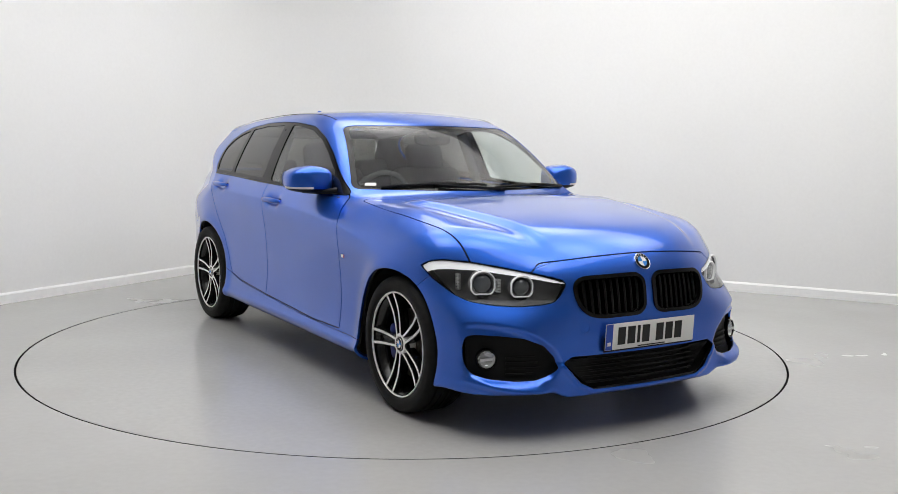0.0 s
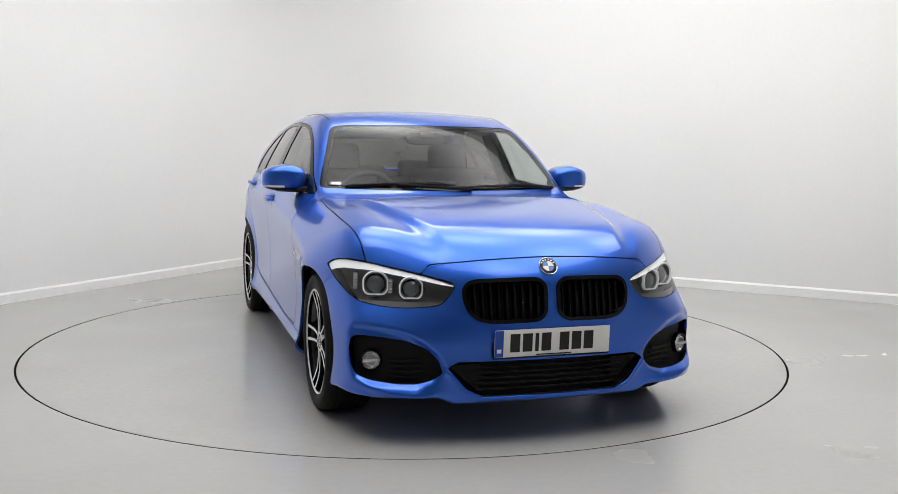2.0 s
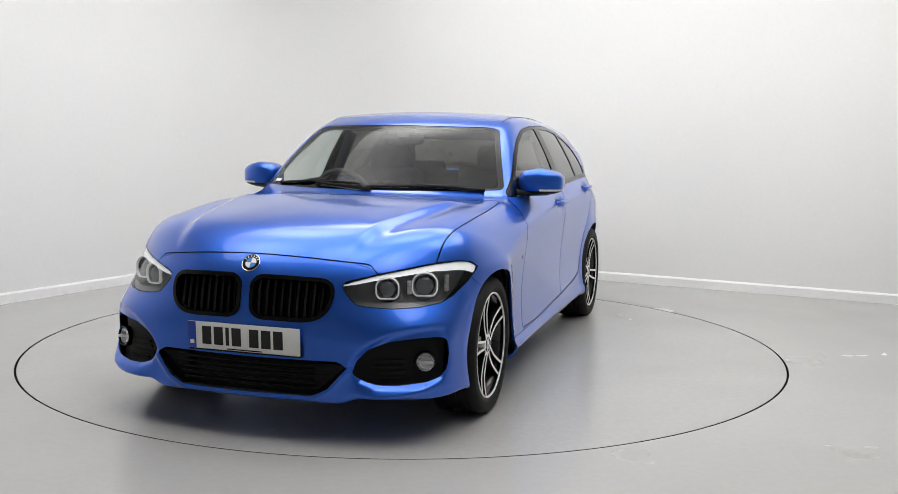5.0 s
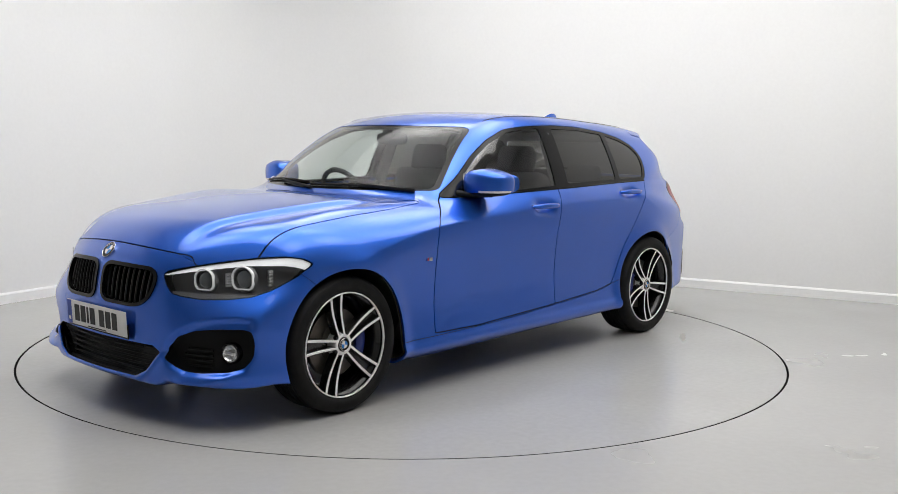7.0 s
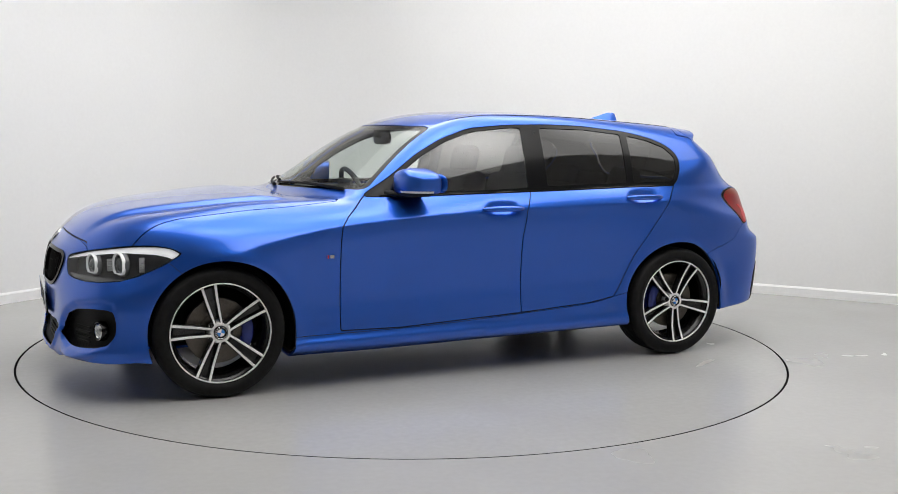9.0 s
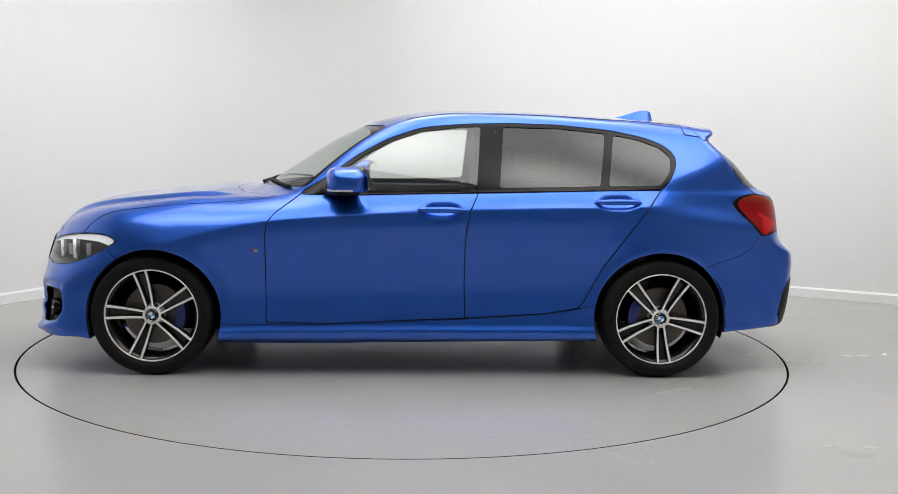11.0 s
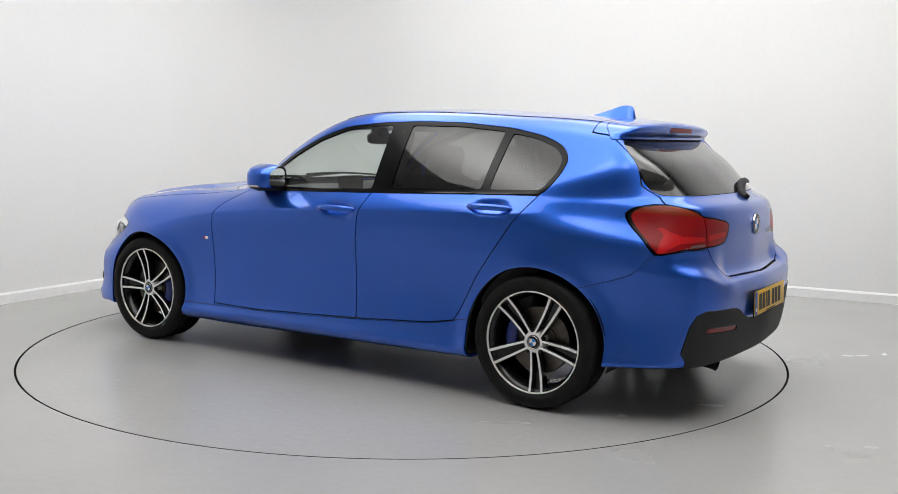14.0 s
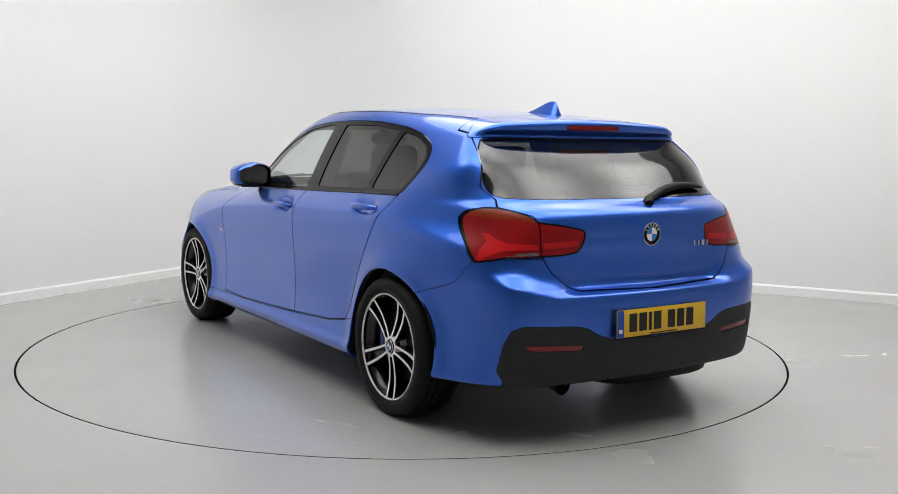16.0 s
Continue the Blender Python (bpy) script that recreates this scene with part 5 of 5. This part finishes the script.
# ================= outer fittings =================
def superblob(bm, centre, size, e=0.5, n=24, shape=None):
    """A rounded-box solid; shape bends each point if given."""
    b = bmesh.new()
    bmesh.ops.create_uvsphere(b, u_segments=n, v_segments=n // 2 + 2, radius=1.0)
    for v in b.verts:
        c = [math.copysign(abs(k) ** e, k) for k in v.co]
        p = Vector(c)
        if shape:
            p = shape(p)
        v.co = Vector(centre) + Vector((p.x * size[0], p.y * size[1], p.z * size[2]))
    return add(bm, b)


def mirrors():
    for s in (1, -1):
        def shape(p):
            q = p.copy()
            if q.x > 0:
                q.x *= 1 - 0.35 * max(0, q.y) ** 2
            q.z *= 1.0 - 0.22 * max(0, q.y) - 0.06 * max(0, -q.y)
            q.z += 0.10 * (1 - abs(q.y)) - 0.02
            q.x += 0.12 * -q.y
            q.y *= s
            return q
        c, size = (0.335, s * 0.858, 1.026), (0.100, 0.118, 0.075)
        bm = superblob(bmesh.new(), c, size, 0.55, 32, shape)
        bmesh.ops.bisect_plane(bm, geom=bm.verts[:] + bm.edges[:] + bm.faces[:], plane_co=(0, 0, 0.982), plane_no=(0, 0, 1), clear_inner=True)
        bmesh.ops.bisect_plane(bm, geom=bm.verts[:] + bm.edges[:] + bm.faces[:], plane_co=(0.252, s * 0.86, 0), plane_no=(1, 0.35 * s, 0), clear_inner=True)
        shell = part("door_mirror", soft_bm(bm, 60), PAINT, car, "blue door mirror with black base")
        bm = superblob(bmesh.new(), c, (0.098, 0.1165, 0.0738), 0.55, 32, shape)
        bmesh.ops.bisect_plane(bm, geom=bm.verts[:] + bm.edges[:] + bm.faces[:], plane_co=(0.250, s * 0.86, 0), plane_no=(1, 0.35 * s, 0), clear_inner=True)
        part("mirror_core", soft_bm(bm, 60), BLACK_PLASTIC, shell, "black lower mirror housing")
        bm = superblob(bmesh.new(), c, (0.1015, 0.1195, 0.0755), 0.55, 32, shape)
        for co, no in (((0, 0, 0.982), (0, 0, 1)), ((0, 0, 0.993), (0, 0, -1)), ((0, s * 0.865, 0), (0, s, 0)), ((0.29, 0, 0), (1, 0, 0))):
            bmesh.ops.bisect_plane(bm, geom=bm.verts[:] + bm.edges[:] + bm.faces[:], plane_co=co, plane_no=no, clear_inner=True)
        part("indicator", soft_bm(bm, 60), LAMP_WHITE, shell, "clear indicator strip")
        bm = bmesh.new()
        b = bmesh.new()
        bmesh.ops.create_circle(b, cap_ends=True, segments=32, radius=1.0)
        for v in b.verts:
            x, y = (math.copysign(abs(k) ** 0.55, k) for k in v.co.xy)
            v.co = (0.246, s * (0.868 + 0.097 * x), 1.028 + 0.056 * y * (1 - 0.2 * max(0, x)))
            v.co.x -= 0.35 * s * (v.co.y - s * 0.868)
        add(bm, b)
        part("mirror_glass", bm, MIRROR, shell, "mirror glass")
        bm = bmesh.new()
        tube(bm, [(0.455, s * 0.735, 0.975), (0.42, s * 0.78, 0.970), (0.38, s * 0.83, 0.968), (0.355, s * 0.90, 0.966)], [0.030, 0.026, 0.022, 0.013], 10, flat=0.62)
        part("mirror_arm", soft_bm(bm, 60), BLACK_PLASTIC, shell, "black mirror arm")


def door_handles():
    for s in (1, -1):
        for xc, zc in ((-0.166, 0.889), (-1.095, 0.939)):
            xx = np.linspace(xc + 0.122, xc - 0.122, 17)
            yy = np.interp(xx, [xc - 0.13, xc + 0.13], [float(side_y(xc + e, zc)[0]) for e in (-0.14, 0.14)])
            k = np.linspace(-1, 1, 17)
            bow = 0.022 * (1 - np.abs(k) ** 4) + 0.002
            bm = bmesh.new()
            tube(bm, [(x, s * (y + b), zc + 0.002 * (1 - q * q)) for x, y, b, q in zip(xx, yy, bow, k)],
                 [float(0.0155 * (1 - 0.55 * abs(q) ** 3)) for q in k], 12, flat=1.0)
            for v in bm.verts:
                v.co.y = s * max(abs(v.co.y), 0)
            h = part("door_handle", soft_bm(bm, 70), PAINT, car)
            for dx in (0.108, -0.108):
                y = float(side_y(xc + dx * 1.25, zc)[0])
                bm = bmesh.new()
                tube(bm, [(xc + dx, s * (y - 0.020), zc), (xc + dx, s * (y + 0.008), zc)], [0.013, 0.011], 10)
                part("handle_mount", soft_bm(bm, 60), BLACK_PLASTIC, h)


def small_fittings():
    # aerial fin
    bm = bmesh.new()
    b = bmesh.new()
    sect = [(-1.228, 0.0, 0.006), (-1.270, 0.012, 0.015), (-1.320, 0.030, 0.024), (-1.365, 0.048, 0.029), (-1.400, 0.059, 0.031), (-1.430, 0.061, 0.031), (-1.450, 0.056, 0.029), (-1.460, 0.035, 0.027), (-1.468, 0.0, 0.024)]
    rows = []
    for x, h, w in sect:
        z0 = float(top_z(x, 0.0)[0]) - 0.006
        rows.append([b.verts.new((x, y, z)) for y, z in ((-w, z0), (-w * 0.8, z0 + h * 0.25), (-w * 0.30, z0 + h * 0.75 + 0.004), (0, z0 + h + 0.008), (w * 0.30, z0 + h * 0.75 + 0.004), (w * 0.8, z0 + h * 0.25), (w, z0))])
    for p, q in zip(rows, rows[1:]):
        for k in range(6):
            b.faces.new((p[k], p[k + 1], q[k + 1], q[k]))
    b.faces.new(rows[-1])
    bmesh.ops.recalc_face_normals(b, faces=b.faces[:])
    add(bm, b)
    part("aerial_fin", soft_bm(bm, 50), PAINT, car, "blue shark-fin aerial")
    # front wipers lying at the base of the screen
    for y0, y1, yp in ((-0.58, -0.02, 0.06), (0.02, 0.60, 0.62)):
        yy = np.linspace(y0, y1, 13)
        zz = 0.998 + 0.012 * np.sin(np.linspace(0, math.pi, 13)) + np.linspace(0.0, 0.012, 13) * (1 if y0 < 0 else -1)
        xx = front_top(yy, zz)
        bm = bmesh.new()
        tube(bm, [(x + 0.006, y, z + 0.004) for x, y, z in zip(xx, yy, zz)], 0.007, 6)
        w = part("wiper", soft_bm(bm, 60), BLACK_PLASTIC, car, "black windscreen wiper")
        ya = np.linspace((y0 + y1) / 2, yp, 6)
        za = np.linspace(1.010, 0.985, 6)
        xa = front_top(ya, za)
        bm = bmesh.new()
        tube(bm, [(x + 0.012, y, z + 0.006) for x, y, z in zip(xa, ya, za)], np.linspace(0.006, 0.011, 6).tolist(), 6)
        part("wiper_arm", soft_bm(bm, 60), BLACK_PLASTIC, w)
    # rear wiper
    yb = np.array([-0.045, -0.060, -0.085, -0.13, -0.18, -0.24, -0.31, -0.38, -0.44, -0.50])
    zb = np.array([0.992, 1.004, 1.014, 1.026, 1.040, 1.052, 1.060, 1.062, 1.058, 1.050])
    bm = bmesh.new()
    tube(bm, [(x - 0.018, y, z) for x, y, z in zip(rear_x(yb, zb), yb, zb)], [0.020, 0.022, 0.021, 0.020, 0.022, 0.023, 0.022, 0.019, 0.014, 0.006], 8, flat=0.8)
    w = part("rear_wiper", soft_bm(bm, 60), BLACK_PLASTIC, car, "black rear window wiper")
    # badges and plates
    n = gradient(np.array([[float(front_x(0.0, 0.732)[0]), 0.0, 0.732]]))[0]
    roundel((float(front_x(0.0, 0.732)[0]), 0, 0.732), n, 0.041, "round blue and white badge")
    n = gradient(np.array([[float(rear_x(0.0, 0.866)[0]), 0.0, 0.866]]))[0]
    roundel((float(rear_x(0.0, 0.866)[0]), 0, 0.866), n, 0.050, "round blue and white badge")
    number_plate(face_matrix(Vector((float(front_x(0.0, 0.425)[0]) + 0.012, 0.0, 0.427)), (1, 0, -0.05)), PLATE_WHITE, "white front number plate")
    number_plate(face_matrix(Vector((float(rear_x(0.0, 0.51)[0]) - 0.010, 0.0, 0.508)), (-1, 0, 0.03)), PLATE_YELLOW, "yellow rear number plate")
    # model mark on the tailgate, as plain chrome bars
    base = None
    for i in range(4):
        y = -0.285 - 0.030 * i
        z = 0.812
        x = float(rear_x(y, z)[0])
        bm = bmesh.new()
        m = face_matrix(Vector((x - 0.002, y, z)), (-1, -0.15, 0.05))
        wd = (0.005, 0.005, 0.010, 0.003)[i]
        box(bm, (-wd, -0.012, 0), (wd, 0.012, 0.003), 0.0008, m)
        base = part("model_mark", bm, CHROME, car if base is None else base, "chrome model mark")
        if i:
            base = base.parent
    # small striped marks on the wings
    for s in (1, -1):
        base = None
        for i, mat in enumerate((PLATE_BLUE, STRIPE_RED, CHROME)):
            x = 0.826 - 0.010 * i
            y = float(side_y(x, 0.668)[0])
            bm = bmesh.new()
            w = 0.0035 if i < 2 else 0.011
            box(bm, (x - w - (0.010 if i == 2 else 0), s * y - 0.001, 0.660), (x + w - (0.010 if i == 2 else 0), s * y + s * 0.002, 0.676))
            o = part("wing_badge" if base is None else "badge_stripe", bm, mat, car if base is None else base, "small striped wing badge" if base is None else "")
            base = base or o
    # sticker in the windscreen corner and a small one at the top
    for y, z, w, h, mat in ((-0.615, 1.012, 0.030, 0.011, WHITE_INK), (-0.50, 1.300, 0.010, 0.004, BADGE_BLUE)):
        x = float(front_top(np.array([y]), np.array([z]))[0])
        g = gradient(np.array([[x, y, z]]))[0]
        bm = bmesh.new()
        box(bm, (-w, -h, 0), (w, h, 0.001), 0, face_matrix(Vector((x, y, z)) + Vector(g).normalized() * 0.002, g))
        part("sticker", bm, mat, car, "small windscreen sticker")
    # exhaust tip
    bm = bmesh.new()
    m = Matrix.Translation((-2.065, 0.45, 0.252)) @ Vector((-1, 0, -0.15)).to_track_quat("Z", "Y").to_matrix().to_4x4()
    lathe(bm, [(0.030, -0.25), (0.034, 0.02), (0.038, 0.03), (0.036, 0.032), (0.032, 0.02), (0.028, -0.10), (0.0, -0.10)], 24, m)
    part("exhaust_tip", soft_bm(bm, 50), BLACK_PLASTIC, car, "dark round exhaust tip")
    # silencer and spare-wheel well seen low at the back
    bm = superblob(bmesh.new(), (-1.78, -0.20, 0.24), (0.26, 0.36, 0.07), 0.5, 20)
    part("silencer", soft_bm(bm, 60), BLACK_PLASTIC, car, "dark silencer box")
    # waist strips under the side windows
    for s in (1, -1):
        xx = np.linspace(0.50, -1.33, 40)
        zz = np.interp(xx, [-1.34, -1.0, -0.5, 0.0, 0.3, 0.56], [1.006, 0.998, 0.982, 0.969, 0.960, 0.962])
        yy = side_y(xx, zz)
        bm = bmesh.new()
        tube(bm, [(x, s * (y + 0.001), z) for x, y, z in zip(xx, yy, zz)], 0.0055, 6)
        part("waist_strip", soft_bm(bm, 60), BLACK_GLOSS, car, "black window waist strip")
    # dark joint strips along the roof
    for s in (1, -1):
        xx = np.linspace(0.02, -1.50, 40)
        yy = np.interp(xx, [-1.5, -1.1, -0.4, 0.02], [0.492, 0.528, 0.556, 0.540])
        zz = top_z(xx, yy)
        bm = bmesh.new()
        tube(bm, [(x, s * y, z - 0.0015) for x, y, z in zip(xx, yy, zz)], 0.004, 6)
        part("roof_strip", soft_bm(bm, 60), BLACK_PLASTIC, car, "thin dark roof strip")
    # round tow-eye cover in the front bumper
    c = Vector((float(front_x(0.345, 0.475)[0]), -0.345, 0.475))
    g = gradient(np.array([c]))[0]
    bm = bmesh.new()
    lathe(bm, [(0.0265, -0.002), (0.0265, 0.0004), (0.0255, 0.0006), (0.0255, -0.002)], 32, face_matrix(c, g))
    part("tow_cover", soft_bm(bm, 40), PAINT, car, "round tow-eye cover in body colour")
    # cowl tray between bonnet and screen
    yy = np.linspace(-0.40, 0.40, 25)
    rows = []
    bm = bmesh.new()
    for y in yy:
        x = float(front_top(np.array([y]), np.array([0.988]))[0])
        rows.append([bm.verts.new((x + d, y, z)) for d, z in ((-0.02, 0.980), (0.012, 0.968), (0.06, 0.948), (0.09, 0.930))])
    for p, q in zip(rows, rows[1:]):
        for k in range(3):
            bm.faces.new((p[k], p[k + 1], q[k + 1], q[k]))
    bmesh.ops.recalc_face_normals(bm, faces=bm.faces[:])
    part("cowl_tray", soft_bm(bm, 60), BLACK_PLASTIC, car, "black cowl tray")


def front_top(y, z):
    """x of the windscreen for (y, z)."""
    lo, hi = np.full(len(y), -0.4), np.full(len(y), 1.6)
    for _ in range(40):
        mid = (lo + hi) / 2
        inside = skin(mid, y, z) < 0
        lo, hi = np.where(inside, mid, lo), np.where(inside, hi, mid)
    return lo


# ================= cabin =================
def cabin():
    def squab(bm, lo, hi, tilt, at, bevel=0.05):
        box(bm, lo, hi, bevel, pose(*at, 0, tilt, 0), 3)
    for y in (0.37, -0.37):
        bm = bmesh.new()
        squab(bm, (-0.09, -0.25, 0.0), (0.07, 0.25, 0.62), -14, (-0.36, y, 0.46), 0.06)
        for sd in (-1, 1):
            squab(bm, (-0.07, sd * 0.215 - 0.045, 0.05), (0.11, sd * 0.215 + 0.045, 0.48), -14, (-0.36, y, 0.46), 0.04)
        squab(bm, (-0.05, -0.25, 0.0), (0.50, 0.25, 0.16), -6, (-0.38, y, 0.34), 0.06)
        seat = part("front_seat", soft_bm(bm, 50), SEAT, car, "black cloth front seat")
        bm = bmesh.new()
        squab(bm, (-0.05, -0.135, 0.60), (0.055, 0.135, 0.80), -13, (-0.37, y, 0.44), 0.05)
        part("headrest", soft_bm(bm, 50), SEAT, seat)
        for dy in (-0.06, 0.06):
            bm = bmesh.new()
            tube(bm, [(-0.50, y + dy, 1.00), (-0.53, y + dy, 1.10)], 0.006, 8)
            part("headrest_post", bm, CHROME, seat)
    bm = bmesh.new()
    squab(bm, (-0.08, -0.60, 0.0), (0.07, 0.60, 0.56), -18, (-1.10, 0, 0.44), 0.06)
    squab(bm, (-0.05, -0.62, 0.0), (0.48, 0.62, 0.16), -5, (-1.12, 0, 0.34), 0.06)
    rear = part("rear_seat", soft_bm(bm, 50), SEAT, car, "black cloth rear bench")
    for y in (-0.36, 0.0, 0.36):
        bm = bmesh.new()
        squab(bm, (-0.045, -0.13, 0.52), (0.045, 0.13, 0.68 if y else 0.64), -16, (-1.12, y, 0.44), 0.04)
        part("headrest", soft_bm(bm, 50), SEAT, rear)
    # dashboard
    bm = bmesh.new()
    prof = [(0.78, 0.955), (0.62, 0.952), (0.48, 0.935), (0.41, 0.90), (0.38, 0.84), (0.42, 0.70), (0.46, 0.50), (0.80, 0.45)]
    cols = []
    for y in np.linspace(-0.70, 0.70, 15):
        hump = 0.035 * math.exp(-(((y + 0.37) / 0.16) ** 2))
        cols.append([bm.verts.new((x - 0.40 * y * y * (x > 0.5), y, z - 0.06 * y * y + (hump if 0 < i < 5 else 0))) for i, (x, z) in enumerate(prof)])
    for p, q in zip(cols, cols[1:]):
        for k in range(len(prof) - 1):
            bm.faces.new((p[k], q[k], q[k + 1], p[k + 1]))
    bmesh.ops.recalc_face_normals(bm, faces=bm.faces[:])
    dash = part("dashboard", soft_bm(bm, 60), CABIN, car, "black dashboard")
    bm = bmesh.new()
    box(bm, (0.42, -0.12, 0.93), (0.44, 0.12, 1.02), 0.008)
    part("display", bm, BLACK_GLOSS, dash, "black display screen")
    # steering wheel on the car's right
    m = Matrix.Translation((0.235, -0.37, 0.895)) @ Vector((-1, 0, 0.45)).to_track_quat("Z", "Y").to_matrix().to_4x4()
    bm = bmesh.new()
    b = bmesh.new()
    pts = [m @ Vector((0.182 * math.cos(a), 0.182 * math.sin(a), 0)) for a in np.linspace(0, 2 * math.pi, 33)[:-1]]
    tube(bm, pts, 0.016, 8, True)
    b.free()
    sw = part("steering_wheel", soft_bm(bm, 60), CABIN, car, "black three-spoke steering wheel")
    bm = bmesh.new()
    superblob(bm, (0, 0, -0.02), (0.075, 0.06, 0.035), 0.6, 16)
    bm.transform(m)
    part("wheel_boss", soft_bm(bm, 60), CABIN, sw)
    for a in (0, 180, 270):
        bm = bmesh.new()
        box(bm, (0.05, -0.02, -0.015), (0.175, 0.02, -0.003), 0.005, m @ pose(0, 0, 0, 0, 0, a))
        part("wheel_spoke", bm, SATIN, sw, "silver-edged spoke")
    # inner mirror and its stem
    bm = superblob(bmesh.new(), (0.20, 0.0, 1.255), (0.022, 0.12, 0.036), 0.55, 20)
    im = part("inner_mirror", soft_bm(bm, 60), BLACK_PLASTIC, car, "black rear-view mirror")
    bm = bmesh.new()
    box(bm, (0.16, -0.045, 1.26), (0.245, 0.045, 1.322), 0.02)
    part("sensor_box", soft_bm(bm), BLACK_PLASTIC, im)
    # door tops, parcel shelf, floor and pillars' inner trim
    for s in (1, -1):
        bm = bmesh.new()
        box(bm, (-1.30, s * 0.74 - 0.035, 0.45), (0.55, s * 0.74 + 0.025, 0.952), 0.03)
        part("door_trim", soft_bm(bm), CABIN, car, "black inner door trim")
        bm = bmesh.new()
        tube(bm, [(-0.44, s * 0.755, 0.95), (-0.45, s * 0.70, 1.10), (-0.46, s * 0.625, 1.29)], 0.035, 8)
        part("pillar_trim", soft_bm(bm, 60), CABIN, car, "grey pillar trim")
    bm = bmesh.new()
    box(bm, (-1.85, -0.56, 0.93), (-1.26, 0.56, 0.955), 0.01)
    part("parcel_shelf", bm, CABIN, car, "black parcel shelf")
    bm = bmesh.new()
    box(bm, (-1.9, -0.70, 0.24), (0.80, 0.70, 0.28), 0.01)
    part("cabin_floor", bm, CABIN, car, "black carpet")
    bm = bmesh.new()
    box(bm, (0.78, -0.72, 0.24), (0.84, 0.72, 0.92), 0.01)
    part("bulkhead", bm, CABIN, car, "dark bulkhead")
    bm = bmesh.new()
    box(bm, (-1.95, -0.48, 0.28), (-1.86, 0.48, 0.90), 0.01)
    part("boot_lining", bm, CABIN, car, "black boot lining")


for front, left, turn in ((True, True, 32), (False, True, 60), (True, False, 36), (False, False, 28)):
    wheel(front, left, turn)
wheel_liners()
nose()
headlamps()
tail_lamps()
mirrors()
door_handles()
small_fittings()
cabin()


# ================= assembly =================
room()
FRAME = Matrix.Rotation(math.atan2(DIR_R.y, DIR_R.x), 4, "Z")
MID = Vector((0.55, -0.85, ROOM_H))
lamp_first = None
for along in (-2.02, 0.0, 2.02):
    for across in (-2.02, 0.0, 2.02):
        m = Matrix.Translation(MID) @ FRAME @ pose(along, across, 0)
        lamp_first = copy_thing(lamp_first, m) if lamp_first else ceiling_light(m)
deck = turntable()


def motions():
    walk(deck, [(t, pose(0, 0, 0, 0, 0, a)) for t, a in HEADING])
    walk(car, [(t, pose(0, 0, 0, 0, 0, a) @ pose(CAR_OFFSET[0], CAR_OFFSET[1], 0)) for t, a in HEADING])


motions()
